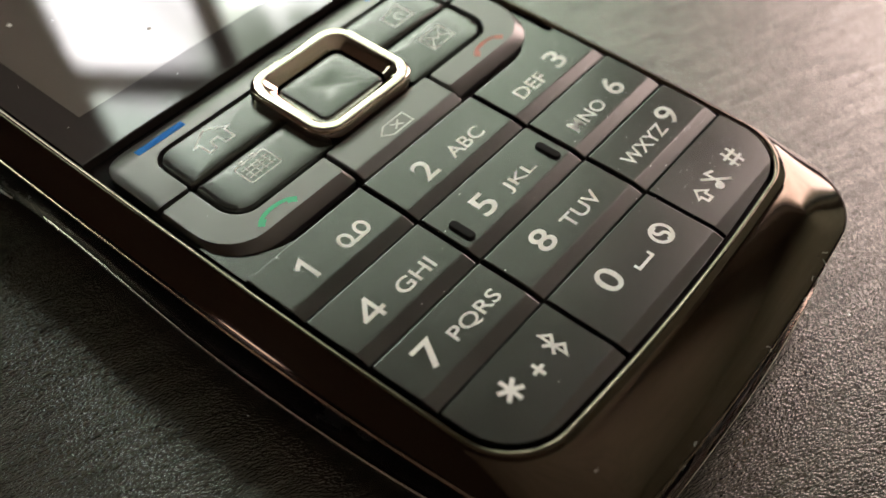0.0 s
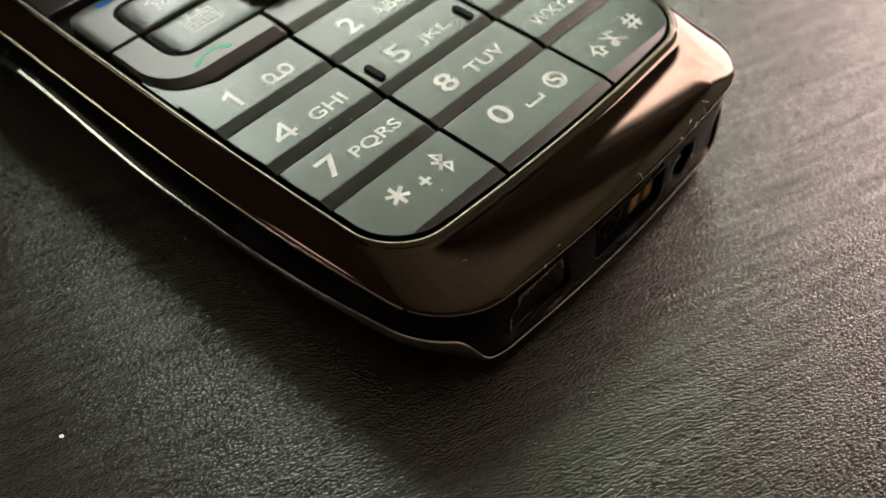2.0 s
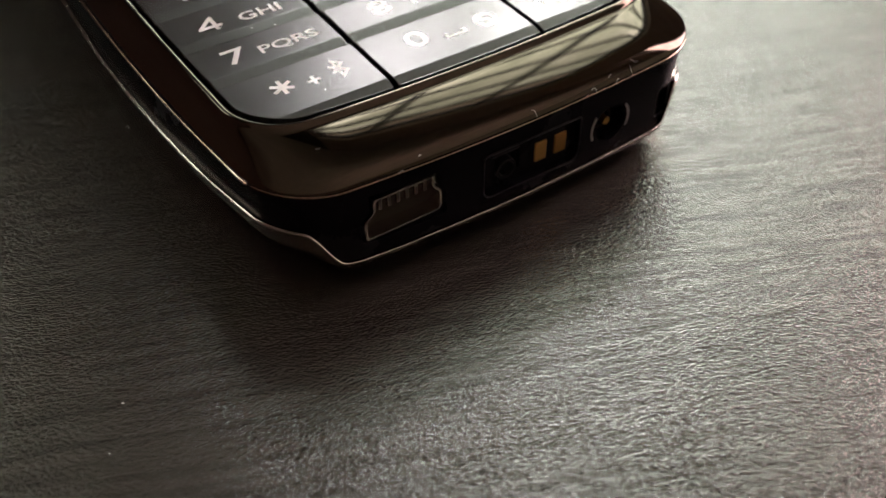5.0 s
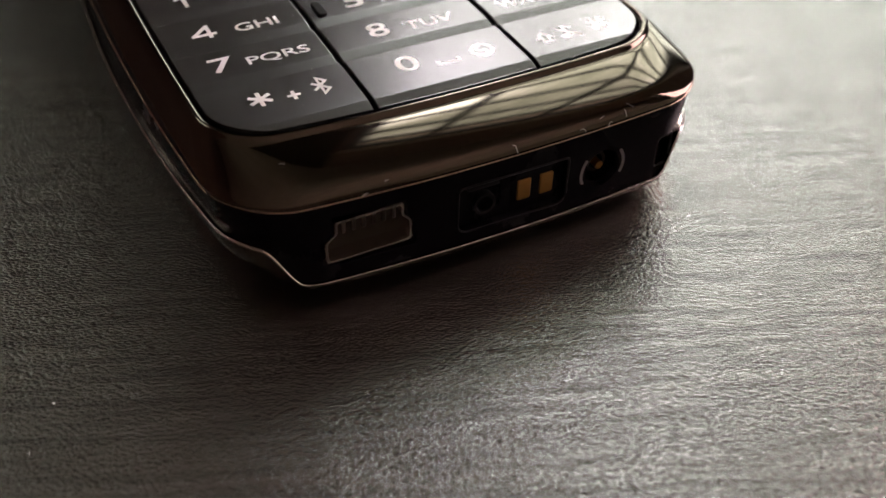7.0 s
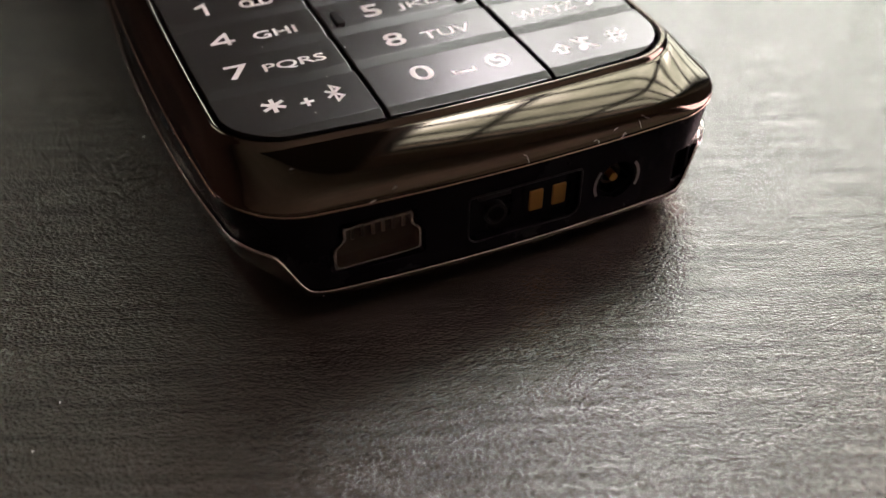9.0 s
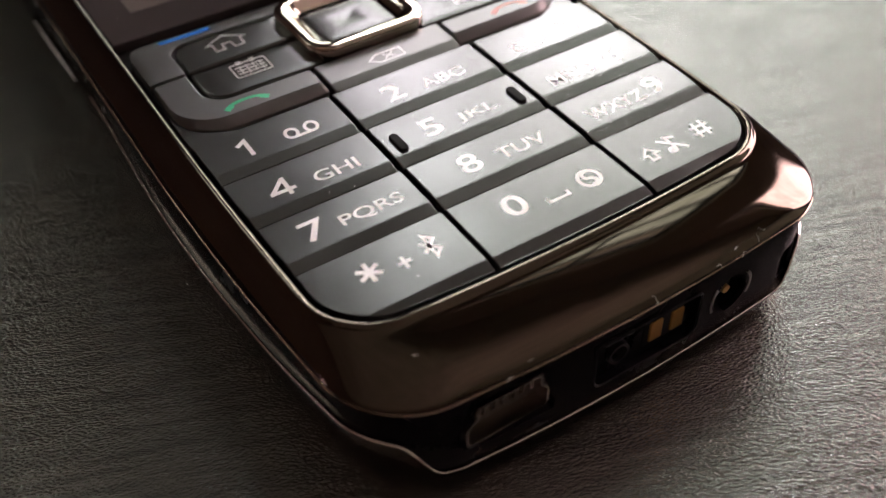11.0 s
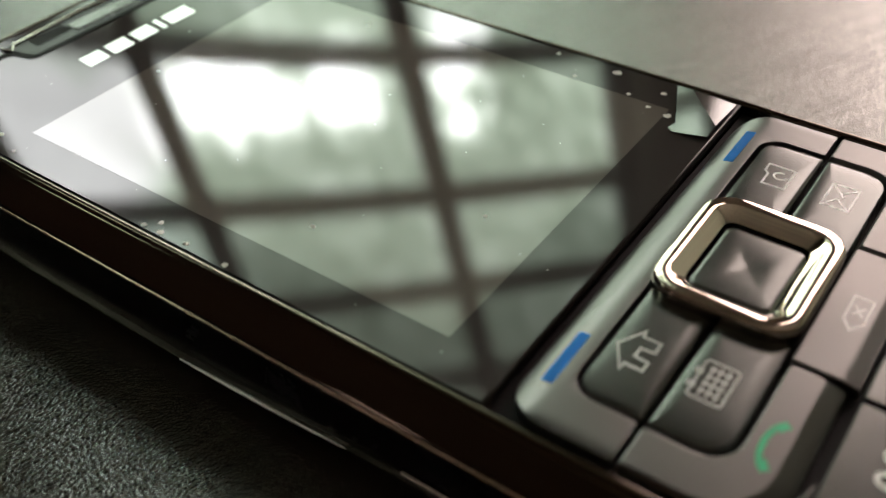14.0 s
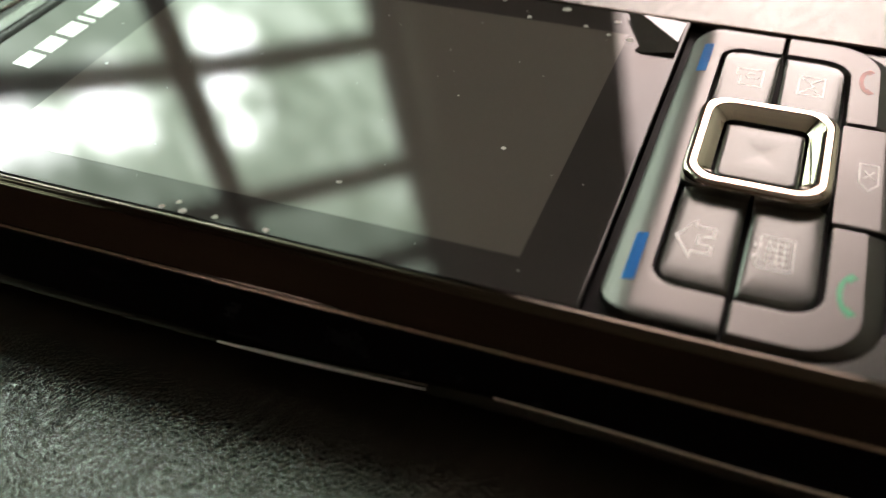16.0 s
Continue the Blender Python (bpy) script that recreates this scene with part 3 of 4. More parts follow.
def side_band():
    bm = bmesh.new()
    rings = []
    for d, zt in ((1.6, 0.35), (0.85, 0.30), (0.7, -0.6)):
        p = swell(inset(OUTER, d)) if zt < 0 else inset(OUTER, d)
        rings.append([(x, y, cover_low(y) - 0.4 + zt) for x, y in p])
    p = lerp(swell(inset(OUTER, 0.62)), inset(REAR, 0.62), 0.6)
    rings.append([(x, y, 0.5 * (cover_low(y) + back_edge(x, y))) for x, y in p])
    p = inset(REAR, 0.7)
    rings.append([(x, y, back_edge(x, y) - 0.05) for x, y in p])
    p = inset(REAR, 1.6)
    rings.append([(x, y, back_edge(x, y) - 0.5) for x, y in p])
    loft(bm, rings, True, True)
    ob = part("side_band", bm, BLACK, phone, "black plastic band with the connectors")
    cut(ob, [
        prism_y([(x, z) for x, z in usb_shape(0.45)], 4.0, 6.9),
        prism_y(usb_shape(0.02), 4.0, 11.0),
        prism_y(rrect(-3.6, 6.3, 3.15, 7.6, (0.9, 0.9, 0.3, 0.3), 5), 4.0, 6.3),
        prism_y(rrect(-2.0, 0.5, 4.3, 7.35, (0.3,) * 4, 4), 4.0, 6.75),
        prism_y(disc(9.95, 5.2, 1.75), 4.0, 12.0),
        prism_y(rrect(15.8, 17.6, 3.1, 6.1, (0.4,) * 4, 4), 4.0, 9.2),
    ])
    return ob


def back_cover():
    bm = bmesh.new()
    rings = []
    p = inset(REAR, 0.75)
    rings.append([(x, y, back_edge(x, y) - 0.02) for x, y in p])
    p = inset(REAR, 0.28)
    rings.append([(x, y, back_edge(x, y)) for x, y in p])
    for k in range(1, 9):
        a = k / 8
        d = 0.22 + 4.2 * a ** 1.8
        p = inset(REAR, d)
        rings.append([(x, y, back_edge(x, y) * (1 - a) ** 1.25 + 0.02) for x, y in p])
    loft(bm, rings, False, True)
    return part("back_cover", bm, STEEL, phone, "dark polished steel back cover")


def edge_trim():
    """The bright rolled edge of the back cover, up to the release gap on both sides."""
    edge = inset(REAR, 0.33)
    keep = [i for i, p in enumerate(REAR) if p[1] < 61.5]
    first = next(i for i in keep if (i - 1) % len(REAR) not in keep)
    path = [edge[(first + k) % len(REAR)] for k in range(len(keep))]
    return part("edge_trim", tube([(x, y, back_edge(x, y) + 0.02) for x, y in path], [0.065 + 0.085 * smooth_step(abs(x), 15.5, 19.5) for x, y in path]), TRIM, phone, "bright thin metal edge")


def cover_edge(side):
    """The narrow polished lower edge of the front frame along one side."""
    edge = [p for p in inset(OUTER, 0.02) if p[0] * side > 15 and 10.5 < p[1] < 112]
    edge.sort(key=lambda p: p[1])
    return part("cover_edge", tube([(x, y, cover_low(y) - 0.12) for x, y in edge], 0.14), BRONZE_EDGE, phone, "polished bronze lower edge")


def end_edge():
    """The fine polished lower edge of the front frame across the bottom end."""
    edge = [p for p in inset(OUTER, 0.04) if p[1] < 10.6]
    edge.sort(key=lambda p: p[0])
    return part("cover_edge", tube([(x, y, cover_low(y) - 0.16) for x, y in edge], 0.075), BRONZE_EDGE, phone, "fine polished bronze lower edge")


def release_lip(side):
    """The bright edge of the release gap in the back cover."""
    path, radii = [], []
    for k in range(17):
        f = k / 16
        path.append((side * 23.16, 66.0 + 16.5 * f, 3.9 - 1.0 * f ** 0.8))
        radii.append(0.02 + 0.15 * math.sin(math.pi * (0.12 + 0.85 * (1 - f))))
    return part("release_lip", tube(path, radii), LIP, phone, "thin bright groove edge")


front_cover()
side_band()
back_cover()
edge_trim()
cover_edge(-1)
cover_edge(1)
end_edge()
release_lip(-1)
release_lip(1)

# connectors on the bottom end
port = part("usb_port", tube_y(usb_shape(0.0), usb_shape(0.2), 5.98, 10.0), TRIM, phone, "small metal data port")
part("tongue", box(bmesh.new(), -13.4, -8.4, 6.55, 10.2, 6.35, 7.4, 0.05), PORT, port)
for i in range(6):
    x = -13.05 + 0.82 * i
    part("pin_slot", box(bmesh.new(), x, x + 0.36, 6.35, 6.8, 6.1, 7.4, 0.05), STEEL, port)
part("port_floor", box(bmesh.new(), -14.3, -7.6, 7.35, 10.4, 3.8, 7.5), PORT, port, "brownish metal inside the port")
pads = part("charge_socket", box(bmesh.new(), 1.4, 5.85, 6.25, 6.9, 3.8, 7.4, 0.08), BLACK, phone)
for x in (2.0, 4.1):
    part("contact", slab(rrect(x, x + 1.25, 4.2, 6.2, (0.15,) * 4, 3), 0, 0.5, 0.1), GOLD, pads)
for ob in list(pads.children):
    ob.matrix_local = Matrix(((1, 0, 0, 0), (0, 0, -1, 6.6 * MM), (0, 1, 0, 0), (0, 0, 0, 1)))
jack = part("charge_jack", tube_y(disc(9.95, 5.2, 1.55), disc(9.95, 5.2, 1.76), 6.3, 11.5), BLACK, phone)
part("jack_pin", prism_y(disc(9.95, 5.2, 0.38, 14), 6.3, 11.6), GOLD, jack, "gold centre pin")
part("jack_back", prism_y(disc(9.95, 5.2, 1.8, 24), 11.5, 11.9), RUBBER, jack)
for a in (142, -38):
    arc = [(9.95 + 2.15 * math.cos(radians(a + 9.5 * i)), 5.2 + 2.15 * math.sin(radians(a + 9.5 * i))) for i in range(9)]
    bm = strokes([arc], 0.26, 0.0, 0.25)
    for v in bm.verts:
        v.co = (v.co.x, 5.79 + 0.0535 * (v.co.x - 9.95) - (v.co.z if v.co.z < 0.01 else 0.03), v.co.y)
    part("jack_mark", bm, FADED, jack, "pale printed bracket")


def rim_y(shape, y, radius, slant=0.0):
    """A thin rounded rim round an opening in the bottom end, slanting back along x."""
    return tube([(x, y + slant * (x - shape[0][0]), z) for x, z in shape + shape[:1]], radius, 6)


part("socket_rim", rim_y(rrect(-3.65, 6.35, 3.1, 7.62, (0.95, 0.95, 0.35, 0.35), 5), 5.57, 0.09), RIM, pads, "glossy black socket rim")
part("socket_ledge", box(bmesh.new(), -2.6, 0.2, 5.9, 6.5, 6.75, 7.1, 0.08), RIM, pads)
part("socket_hook", tube_y(disc(-1.0, 5.0, 0.75, 18), disc(-1.0, 5.0, 1.0, 18), 6.0, 6.7), RIM, pads)
part("jack_collar", tube_y(disc(9.95, 5.2, 0.75, 22), disc(9.95, 5.2, 1.0, 22), 6.9, 11.4), PORT, jack, "dark metal inner collar")
slot = part("strap_slot", rim_y(rrect(15.75, 17.65, 3.05, 6.15, (0.45,) * 4, 4), 6.25, 0.09, 0.3), RIM, phone, "glossy black rim of the strap slot")
part("strap_pin", box(bmesh.new(), 15.9, 17.5, 7.6, 8.1, 4.2, 4.8, 0.1), BLACK, slot)

# ---- keypad
base = part("keypad_base", slab(clip(inset(OPEN, 0.06), 1, 56.6, True), 10.2, 10.9, 0.0), RUBBER, phone, "black rubber key mat")
ROWS_Y = (38.1, 32.05, 25.95, 20.0, 12.0)
COLS_X = (-21.0, -7.3, 7.3, 21.0)
GAP = 0.22


def legend(name, bm, key, material=WHITE):
    return part(name, bm, material, key)


def number_key(r, c):
    x0, x1, y1, y0 = COLS_X[c] + GAP, COLS_X[c + 1] - GAP, ROWS_Y[r] - GAP * 0.5, ROWS_Y[r + 1] + GAP * 0.6
    poly = KEY_AREA
    for axis, value, less in ((0, x1, True), (0, x0, False), (1, y1, True), (1, y0, False)):
        poly = clip(poly, axis, value, less)
    low = min(p[1] for p in poly)
    return part("number_key", slab(poly, 10.7, TOP, 0.13, low + (1.25 if r < 3 else 1.1), 0.25), KEY, phone, "satin dark grey number key")


BASE_Y = (34.15, 28.1, 22.35, 16.25)
Z = TOP + 0.012
LETTERS = (
    (), (("2", -3.45, -1.75, 2.25), ("ABC", 0.05, 4.35, 1.35)), (("DEF", 9.85, 13.75, 1.35), ("3", 15.45, 17.15, 2.25)),
    (("GHI", -13.55, -9.7, 1.35),), (("5", -3.4, -1.6, 2.25), ("JKL", -0.1, 3.8, 1.35)), (("MNO", 9.5, 14.2, 1.35), ("6", 15.7, 17.4, 2.25)),
    (("7", -17.3, -15.3, 2.25), ("PQRS", -14.25, -8.9, 1.45)), (("8", -3.45, -1.6, 2.25), ("TUV", -0.1, 4.5, 1.35)), (("WXYZ", 9.0, 15.0, 1.35), ("9", 15.6, 17.35, 2.25)),
    (), (("0", -3.5, -1.55, 2.3),), (),
)
number_keys = [[number_key(r, c) for c in range(3)] for r in range(4)]
for i, words in enumerate(LETTERS):
    key = number_keys[i // 3][i % 3]
    for text, x0, x1, h in words:
        legend("letters" if len(text) > 1 else "numeral", lettering(text, x0, x1, BASE_Y[i // 3], h, Z), key)
# pictures on the keys
legend("numeral", strokes([[(-17.0, 35.75), (-16.2, 36.25), (-16.2, 34.15)]], 0.38, Z), number_keys[0][0])
legend("numeral", strokes([[(-15.75, 28.1), (-15.75, 30.3)], [(-15.72, 30.2), (-17.15, 28.72)], [(-17.3, 28.72), (-15.15, 28.72)]], 0.36, Z), number_keys[1][0])
legend("voicemail_mark", strokes([circle(-12.45, 35.0, 0.52, 0.62), circle(-10.65, 35.0, 0.52, 0.62), [(-12.45, 34.38), (-10.65, 34.38)]], 0.3, Z), number_keys[0][0])
legend("star_mark", strokes([[(-15.1 + 1.0 * math.cos(a), 17.35 + 1.0 * math.sin(a)), (-15.1 - 1.0 * math.cos(a), 17.35 - 1.0 * math.sin(a))] for a in (radians(90), radians(30), radians(150))], 0.36, Z), number_keys[3][0])
legend("plus_mark", strokes([[(-13.05, 16.85), (-11.95, 16.85)], [(-12.5, 16.25), (-12.5, 17.45)]], 0.3, Z), number_keys[3][0])
legend("rune_mark", strokes([[(-10.75, 16.75), (-9.55, 17.85), (-10.15, 18.45), (-10.15, 16.1), (-9.55, 16.7), (-10.75, 17.8)]], 0.27, Z), number_keys[3][0])
legend("space_mark", strokes([[(-0.1, 16.65), (-0.1, 16.15), (1.75, 16.15), (1.75, 16.65)]], 0.26, Z), number_keys[3][1])
legend("swirl_mark", strokes([circle(4.1, 16.75, 0.92, 0.92), circle(4.1, 17.13, 0.38, 0.38, 60, 270, 10) + circle(4.1, 16.37, 0.38, 0.38, 90, -120, 10)], 0.31, Z), number_keys[3][1])
legend("shift_mark", strokes([[(9.95, 17.0), (9.25, 16.25), (9.65, 16.25), (9.65, 15.6), (10.25, 15.6), (10.25, 16.25), (10.65, 16.25), (9.95, 17.0)]], 0.24, Z), number_keys[3][2])
legend("note_mark", strokes([[(12.2, 15.8), (12.2, 17.3), (12.95, 17.0)], circle(11.85, 15.75, 0.30, 0.26), circle(11.85, 15.75, 0.1, 0.08), [(11.3, 17.3), (13.2, 15.4)]], 0.26, Z), number_keys[3][2])
legend("hash_mark", strokes([[(14.95, 15.6), (15.25, 17.5)], [(15.75, 15.6), (16.05, 17.5)], [(14.55, 16.2), (16.3, 16.2)], [(14.65, 16.9), (16.4, 16.9)]], 0.27, Z), number_keys[3][2])
for x in (-5.85, 5.85):
    part("guide_bar", slab(rrect(x - 0.42, x + 0.42, 27.6, 30.0, (0.38,) * 4, 4), TOP - 0.2, TOP + 0.25, 0.14), RUBBER, number_keys[1][1], "raised black guide bar")

# the block of keys round the navigation key
bar = rounded([(-19.75, 48.3, 0.15), (-16.45, 48.3, 0.15), (-16.45, 53.2, 1.9), (16.45, 53.2, 1.9), (16.45, 48.3, 0.15), (19.75, 48.3, 0.15), (19.75, 56.0, 3.0), (-19.75, 56.0, 3.0)])


def bar_z(x, y):
    """Height of the softkey bar: flat, falling softly towards the screen."""
    fall = max(0.0, (y - 53.6) / 2.4) ** 2 * 0.75 + max(0.0, (abs(x) - 19.0) / 0.75) ** 2 * 0.12
    return TOP - min(0.95, fall)


def softkey_bar():
    cuts = [(1, 53.25 + 0.4 * i) for i in range(7)] + [(0, x * k) for x in (8.0, 16.45, 18.6, 19.0, 19.4) for k in (-1, 1)] + [(0, 0.0)]
    bm = slab(bar, 10.6, TOP, 0.16, cuts=cuts)
    flat = bm.faces.layers.int.get("flat")
    for f in bm.faces:
        f[flat] = 0
    for v in bm.verts:
        if v.co.z > 11:
            v.co.z += bar_z(v.co.x, v.co.y) - TOP
    return part("softkey_bar", bm, SOFT, phone, "satin grey softkey plate with a falling upper edge")


softkeys = softkey_bar()
for x0, x1 in ((-16.6, -11.6), (11.6, 16.6)):
    mark = slab(rrect(x0, x1, 54.05, 54.85, (0.1,) * 4, 3), -0.1, 0.03, 0.0, cuts=((1, 54.3), (1, 54.6)))
    for v in mark.verts:
        v.co.z += bar_z(0, v.co.y)
    part("softkey_mark", mark, BLUE, softkeys, "blue printed dash")


def mirror(poly):
    return [(-x, y) for x, y in poly][::-1]


call = rounded([(-19.75, 48.0, 0.15), (-19.75, 38.95, 4.4), (-6.75, 38.95, 0.3), (-6.75, 42.65, 0.2), (-16.45, 42.65, 2.3), (-16.45, 48.0, 0.15)])
call_top = rounded([(-19.55, 47.85, 0.15), (-19.55, 40.2, 3.9), (-6.95, 40.2, 0.3), (-6.95, 42.5, 0.2), (-16.58, 42.5, 2.35), (-16.58, 47.85, 0.15)])


def hook_key(name, low, top, label):
    """A hooked key whose front and outer corner slope down."""
    bm = bmesh.new()
    rings = [ring(low, 10.7), ring(low, 11.5), ring(lerp(low, top, 0.06), 11.6), ring(lerp(low, top, 0.9), TOP - 0.1), ring(top, TOP - 0.02), ring(inset(top, 0.08), TOP)]
    loft(bm, rings, False, True)
    flat = bm.faces.layers.int.new("flat")
    bm.faces.ensure_lookup_table()
    bm.faces[-1][flat] = 1
    return part(name, bm, SOFT, phone, label)


call_key = hook_key("call_key", call, call_top, "satin grey call key")
end_key = hook_key("end_key", mirror(call), mirror(call_top), "satin grey hang-up key")


def handset(cx, cy):
    """An arched handset: a curved grip with a thicker piece at both ends."""
    grip = [(cx + 2.0 * math.sin(radians(a)), cy - 0.55 + 0.95 * math.cos(radians(a))) for a in range(-64, 65, 8)]
    bm = strokes([grip], 0.36, Z)
    ends = strokes([[(cx + s * 1.30, cy + 0.06), (cx + s * 1.62, cy - 0.13), (cx + s * 1.95, cy - 0.42)] for s in (-1, 1)], 0.56, Z + 0.004)
    me = bpy.data.meshes.new("ends")
    ends.to_mesh(me)
    ends.free()
    bm.from_mesh(me)
    bpy.data.meshes.remove(me)
    return bm


part("call_mark", handset(-13.65, 41.3), GREEN, call_key, "green handset picture")
part("end_mark", handset(13.85, 41.3), RED, end_key, "red handset picture")
clear_key = part("clear_key", slab(rounded([(-6.5, 38.35, 0.25), (6.5, 38.35, 0.25), (6.5, 42.7, 0.2), (-6.5, 42.7, 0.2)]), 10.7, TOP, 0.15, 39.5, 0.25), SOFT, phone, "satin grey clear key")
legend("clear_mark", strokes([[(-1.9, 40.55), (-1.0, 41.2), (1.5, 41.2), (1.5, 39.9), (-1.0, 39.9), (-1.9, 40.55)], [(-0.4, 40.9), (0.6, 40.2)], [(-0.4, 40.2), (0.6, 40.9)]], 0.16, Z), clear_key, GREY)


def menu_key(name, poly, label):
    """A key with a softly domed top."""
    bm = bmesh.new()
    mid = Vector((sum(p[0] for p in poly) / len(poly), sum(p[1] for p in poly) / len(poly)))
    rings = [ring(poly, 10.7), ring(poly, TOP - 0.3), ring(inset(poly, 0.06), TOP - 0.17)]
    start = inset(poly, 0.16)
    for k in range(12):
        q = 1 - k / 12.3
        rings.append([(mid.x + (x - mid.x) * q, mid.y + (y - mid.y) * q, TOP + 0.05 - 0.03 * q ** 8 - 0.11 * min(1, abs(x - mid.x) * q / 5.4) ** 4) for x, y in start])
    return part(name, loft(bm, rings, False, True), KEY, phone, label)


up_l = rounded([(-16.15, 48.2, 0.3), (-5.2, 48.2, 0.1), (-5.2, 52.9, 0.1), (-16.15, 52.9, 1.6)])
low_l = rounded([(-16.15, 42.95, 2.1), (-5.2, 42.95, 0.1), (-5.2, 47.9, 0.1), (-16.15, 47.9, 0.3)])
home_key = menu_key("menu_key", up_l, "dark grey key with house picture")
diary_key = menu_key("menu_key", low_l, "dark grey key with calendar picture")
book_key = menu_key("menu_key", mirror(up_l), "dark grey key with contacts picture")
mail_key = menu_key("menu_key", mirror(low_l), "dark grey key with envelope picture")
Z = TOP + 0.062
legend("house_mark", strokes([[(-13.2, 51.2), (-11.28, 52.3), (-9.35, 51.2), (-9.9, 51.15), (-9.9, 49.9), (-10.85, 49.9), (-10.95, 50.85), (-11.75, 50.85), (-11.85, 49.9), (-12.65, 49.9), (-12.65, 51.15), (-13.2, 51.2)]], 0.19, Z), home_key, GREY)
sheet = rrect(-12.8, -9.45, 44.75, 46.95, (0.25,) * 4, 3)
grid = [sheet + sheet[:1]]
grid += [[(x, 45.1), (x, 46.5)] for x in (-12.05, -11.4, -10.75, -10.1)] + [[(-12.5, y), (-9.75, y)] for y in (45.3, 45.8, 46.3)]
grid += [[(x, 46.85), (x + 0.4, 46.85), (x + 0.4, 47.2), (x, 47.2)] for x in (-12.1, -10.8)]
legend("calendar_mark", strokes(grid, 0.14, Z), diary_key, GREY)
legend("contacts_mark", strokes([[(10.2, 49.4), (12.9, 49.4), (12.9, 51.5), (11.9, 51.5), (11.6, 51.15), (10.2, 51.15), (10.2, 49.4)], circle(11.7, 50.2, 0.45, 0.5, -20, 260)], 0.17, Z), book_key, GREY)
legend("envelope_mark", strokes([[(10.1, 44.5), (13.1, 44.5), (13.1, 46.5), (10.1, 46.5), (10.1, 44.5)], [(10.1, 46.5), (11.6, 45.3), (13.1, 46.5)], [(10.1, 44.5), (11.2, 45.6)], [(13.1, 44.5), (12.0, 45.6)]], 0.17, Z), mail_key, GREY)


def navigation_ring():
    bm = bmesh.new()

    def rr(d, r):
        return rrect(-6.1 + d, 6.25 - d, 42.85 + d, 53.4 - d, (r,) * 4, 8)

    inner = rrect(-3.98, 4.08, 44.95, 51.35, (0.9,) * 4, 8)
    rings = [ring(rr(0.1, 2.3), 10.7), ring(rr(0, 2.4), 12.4), ring(rr(0.05, 2.36), 12.82), ring(rr(0.13, 2.3), 12.98), ring(rr(0.28, 2.2), 13.06), ring(rr(0.98, 1.7), 13.05), ring(rr(1.12, 1.6), 12.99), ring(lerp(rr(1.12, 1.6), inner, 0.5), 12.68), ring(inner, 12.3), ring(inner, 11.0)]
    return part("navigation_ring", loft(bm, rings), CHROME, phone, "polished chrome navigation ring")


def centre_button():
    bm = bmesh.new()
    mid = Vector((0.05, 48.15))
    edge = rrect(-3.78, 3.88, 45.15, 51.15, (0.75,) * 4, 10)
    rim = inset(edge, 0.2)
    rings = [ring(edge, 11.0), ring(edge, 12.0), ring(inset(edge, 0.06), 12.1), ring(rim, 12.17)]
    for k in range(1, 16):
        s = 1 - k / 15.2
        pts = []
        for p in rim:
            d = Vector(p) - mid
            round_d = d.normalized() * 3.2
            q = mid + (d * s).lerp(round_d * s, min(1, (1 - s) * 1.3))
            pts.append((q.x, q.y, 12.17 + 0.09 * (1 - s ** 3) - 0.12 * math.exp(-((s / 0.45) ** 2))))
        rings.append(pts)
    return part("centre_button", loft(bm, rings, False, True), KEY, phone, "dark satin centre button")


for side in (-1, 1):
    fill = [(-19.95, 38.25), (-14.2, 38.25), (-15.6, 38.6), (-17.6, 39.6), (-19.0, 41.2), (-19.75, 43.2), (-20.0, 43.2)]
    part("corner_fill", slab([(x * -side, y) for x, y in fill][::side * -1 or 1], 10.5, 11.45, 0.05), KEY, phone, "grey filler beside the call key")
navigation_ring()
centre_button()

# ---- screen end
glass_poly = clip(inset(OPEN, 0.1), 1, 56.75, False)
glass = part("screen_glass", slab(glass_poly, 10.9, 11.84, 0.15), GLASS, phone, "black glossy cover glass")
part("display", slab(rrect(-16.8, 16.1, 61.6, 104.9, (0.1,) * 4, 2), 11.7, 11.852, 0.0), LCD, glass, "unlit grey display area")
RIDGE = Vector((15.2, 57.1))


def tent(bm, fall, rise):
    """Lifts a flat piece of film off the glass, sloping away from the ridge line."""
    for v in bm.verts:
        d = -0.681 * (v.co.x - RIDGE.x) + 0.732 * (v.co.y - RIDGE.y)
        v.co.z += 11.88 + rise - fall * d
    return bm


film = tent(slab([(15.25, 57.1), (19.5, 61.05), (19.6, 62.5), (14.9, 60.5), (14.3, 60.2), (13.4, 60.5), (13.0, 59.9), (13.5, 57.1)], 0, 0.03, 0.0), 0.10, 0.38)
loose = part("loose_film", film, FILM, glass, "lifted torn corner of clear protective film")
fold = tent(slab([(19.85, 57.1), (19.5, 61.0), (15.3, 57.1)], 0, 0.03, 0.0), -0.115, 0.38)
part("film_fold", fold, FILM, loose, "bright folded film tip")
# maker's mark as plain shapes
for x0, x1 in ((-6.65, -4.1), (-3.7, -1.05), (-0.6, 2.0), (2.45, 3.2), (3.6, 7.0)):
    part("maker_mark", slab([(x0, 109.7), (x1 - 0.25, 109.7), (x1, 111.75), (x0 + 0.25, 111.75)], 11.7, 11.858, 0.0), SILVER, glass, "pale printed block")
# earpiece at the top end
ear = part("earpiece", slab(rounded([(-8.4, 115.9, 0.9), (8.4, 115.9, 0.9), (9.1, 119.6, 0.6), (-9.1, 119.6, 0.6)]), 11.4, 11.9, 0.12), BLACK, phone, "black earpiece plate")
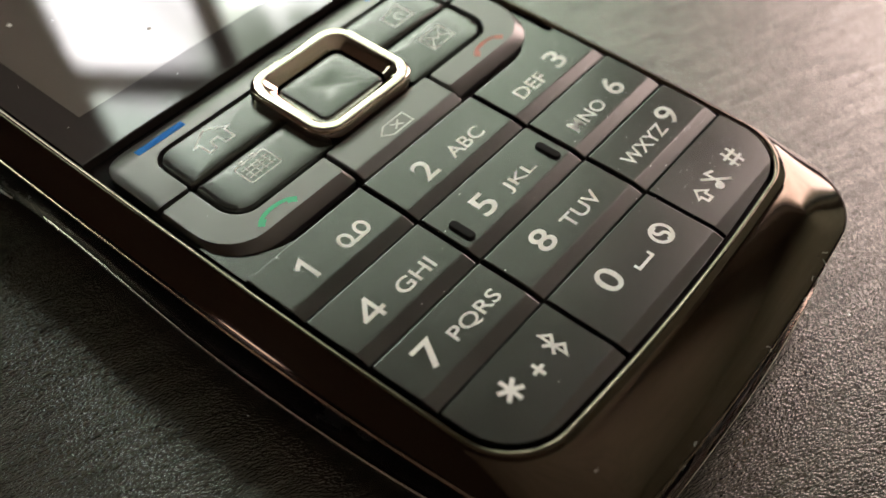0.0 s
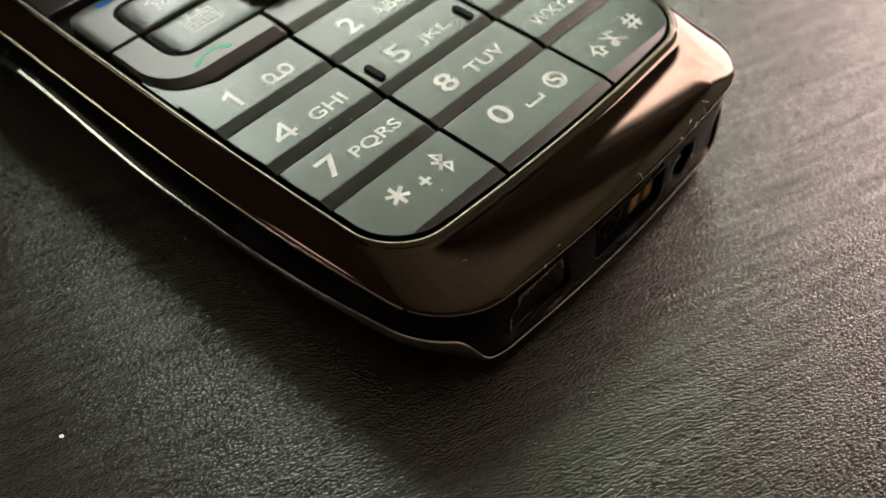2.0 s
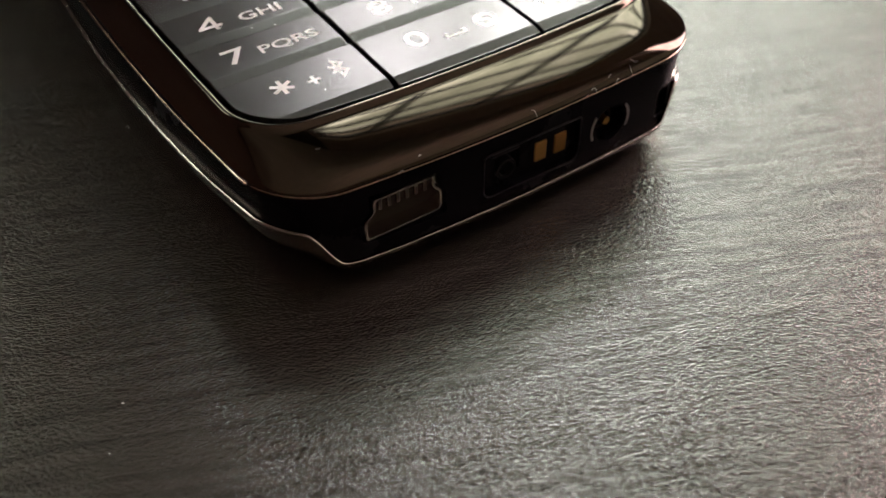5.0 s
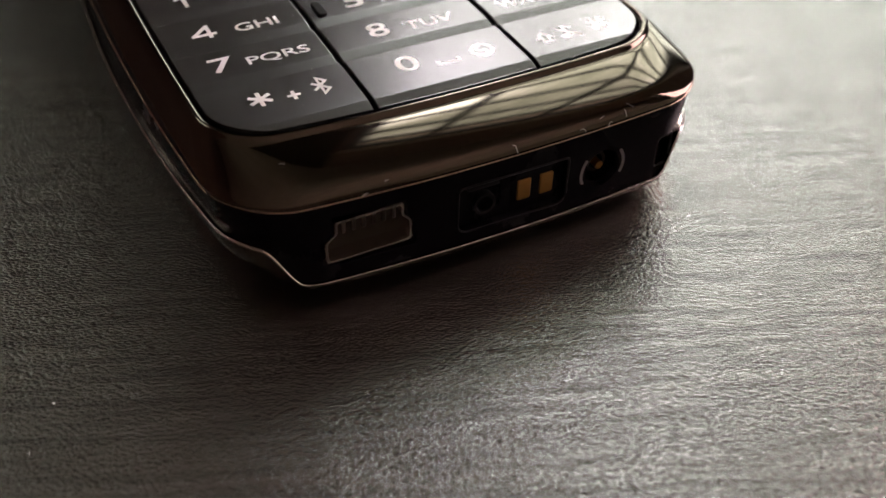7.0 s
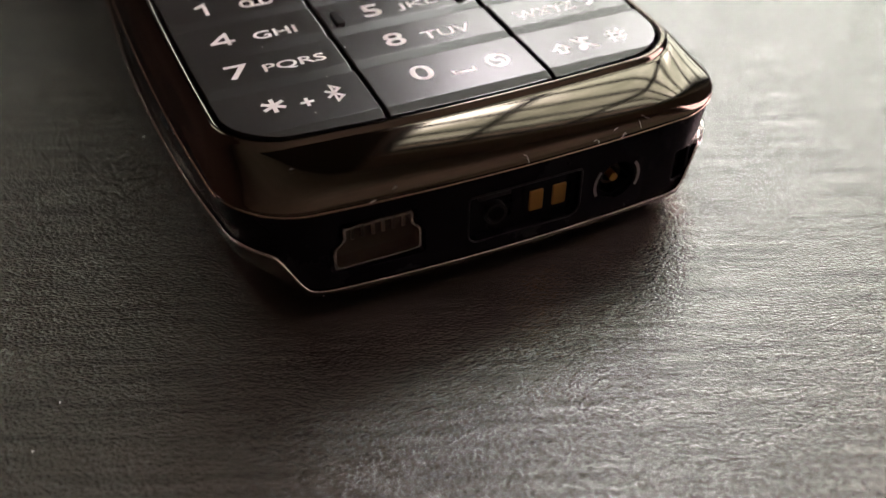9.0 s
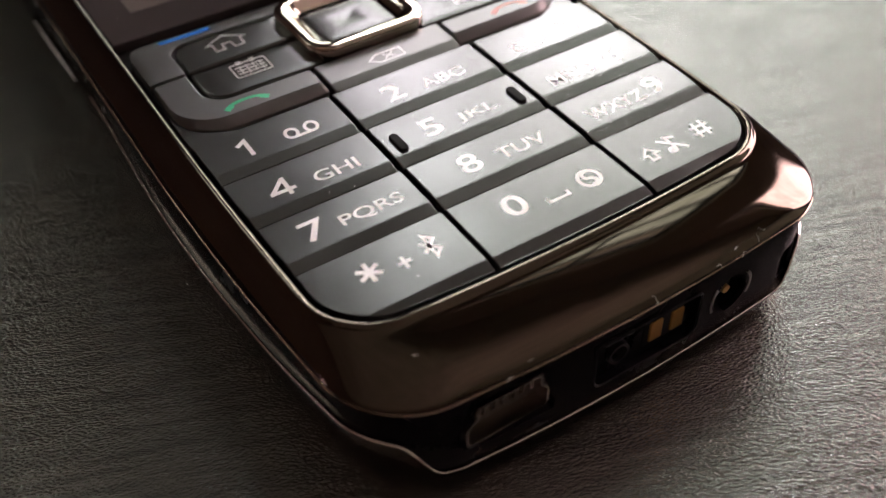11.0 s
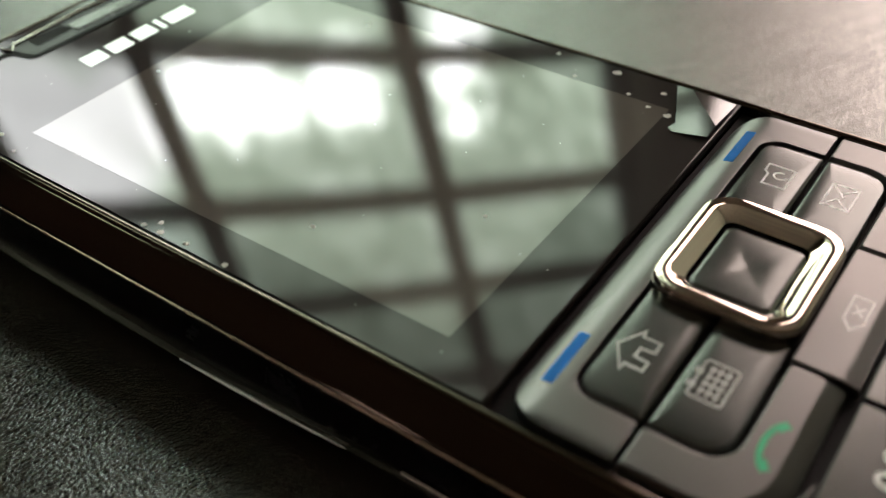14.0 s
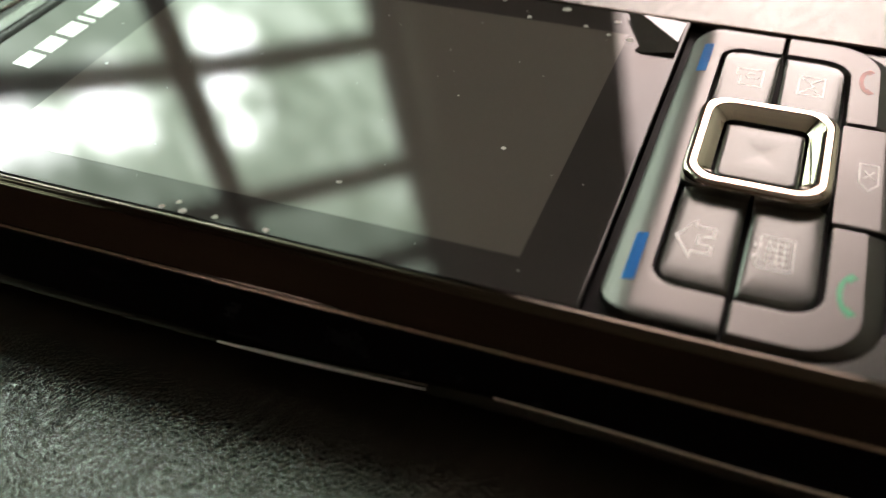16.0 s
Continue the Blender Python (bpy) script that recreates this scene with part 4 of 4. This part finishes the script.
for x0, x1 in ((-6.9, -2.9), (5.2, 8.2)):
    part("earpiece_slot", slab(rrect(x0, x1, 117.2, 118.9, (0.25,) * 4, 4), 11.6, 11.93, 0.0), RUBBER, ear, "black slot")
part("earpiece_bar", slab(rrect(-2.7, 5.0, 116.6, 118.3, (0.3,) * 4, 4), 11.6, 12.0, 0.12), KEY, ear, "dark grey bar")
part("earpiece_seam", strokes([[(-13.5, 118.2), (-9.9, 118.4), (-9.2, 117.9), (-8.6, 115.9), (-8.0, 115.6), (8.0, 115.6), (8.6, 115.9), (9.2, 117.9), (9.9, 118.4), (13.5, 118.2)]], 0.6, 11.93, 0.3), RUBBER, ear, "black seam")
part("earpiece_rim", tube([(-9.4, 119.5, 11.95), (-9.0, 118.3, 11.95), (-8.2, 119.3, 11.98), (0, 119.75, 11.98), (8.2, 119.3, 11.98), (9.0, 118.3, 11.95), (9.4, 119.5, 11.95)], 0.16), TRIM, ear, "bright rim")


# ---------------------------------------------------------------- dust and lint
def crumbs(name, spots, label, parent_z):
    """Small uneven flakes lying on a surface."""
    rng = random.Random(7)
    bm = bmesh.new()
    for x, y, r in spots:
        n = 7
        low = [bm.verts.new((x + r * rng.uniform(0.6, 1.1) * math.cos(6.283 * k / n), y + r * rng.uniform(0.6, 1.1) * math.sin(6.283 * k / n), parent_z)) for k in range(n)]
        top = bm.verts.new((x + rng.uniform(-0.2, 0.2) * r, y + rng.uniform(-0.2, 0.2) * r, parent_z + r * 0.14))
        for k in range(n):
            bm.faces.new((low[k], low[(k + 1) % n], top))
        bm.faces.new(low[::-1])
    ob = part(name, bm, DUST, None, label)
    return tagged(ob, label, "dust", kind="stuff")


GLASS_SPOTS = [(-20.0, 87.3, 0.35), (-19.1, 86.4, 0.3), (-19.9, 85.6, 0.4), (-19.8, 83.0, 0.3), (-19.9, 78.9, 0.3), (-13.1, 76.6, 0.28), (-4.95, 66.6, 0.28), (1.2, 72.5, 0.1),
               (19.4, 74.4, 0.3), (16.6, 71.1, 0.3), (19.2, 68.2, 0.45), (16.5, 65.7, 0.25), (15.5, 63.3, 0.25), (18.2, 63.1, 0.3), (15.15, 61.3, 0.45), (14.1, 93.0, 0.25), (-3.7, 103.7, 0.22), (-18.5, 107.0, 0.35), (-19.4, 103.9, 0.25)]
rng = random.Random(3)
GLASS_SPOTS += [(rng.uniform(-19, 19), rng.uniform(58, 112), rng.uniform(0.03, 0.07)) for _ in range(45)]
crumbs("dust_flakes", GLASS_SPOTS, "pale dust flakes on the phone screen", 11.853)
crumbs("key_dust", [(rng.uniform(-18, 18), rng.uniform(15, 55), rng.uniform(0.02, 0.05)) for _ in range(26)] + [(rng.triangular(4, 19, 17), rng.triangular(15, 40, 16), rng.uniform(0.012, 0.03)) for _ in range(260)], "tiny pale dust specks on the keys", 12.0)
crumbs("table_dust", [(-43.0, 27.0, 0.25)] + [(rng.uniform(-60, 60), rng.uniform(-40, 110), rng.uniform(0.03, 0.08)) for _ in range(60)], "tiny pale dust specks on the table", 0.02)


def cover_y(x, z):
    """How far forward the front frame's bottom end reaches at a height."""
    return 5.2 + 1.2 * (x / 23.1) ** 2 + 7.0 * (1 - math.sqrt(max(0.0, 1 - ((z - 9.85) / 2.0) ** 2))) * 0.9


def lint():
    rng = random.Random(11)
    for x, z, n in ((-9.45, 10.5, 4), (-11.2, 10.0, 5), (1.1, 9.95, 8), (6.9, 10.2, 7), (9.3, 10.6, 5), (9.9, 10.1, 7), (11.3, 10.2, 5), (11.7, 10.8, 7)):
        path = []
        a = rng.uniform(0, 6.28)
        px, pz = x, z
        for _ in range(n):
            path.append((px, cover_y(px, max(9.85, pz)) - 0.06, max(9.7, pz)))
            a += rng.uniform(-0.7, 0.7)
            px, pz = px + 0.11 * math.cos(a), pz + 0.11 * math.sin(a)
        tagged(part("lint_fibre", tube(path, 0.018, 5), DUST, None), "fine pale lint fibre clinging to the phone", "lint", "lint on the phone")


lint()
for x, y in ((-1.2, 10.9), (-16.3, 9.6)):
    path = [(x + 0.1 * k, y + 0.07 * math.sin(k * 1.7), 11.42 - 0.01 * k) for k in range(5)]
    tagged(part("lint_fibre", tube(path, 0.018, 5), DUST, None), "fine pale lint fibre clinging to the phone", "lint", "lint on the phone")
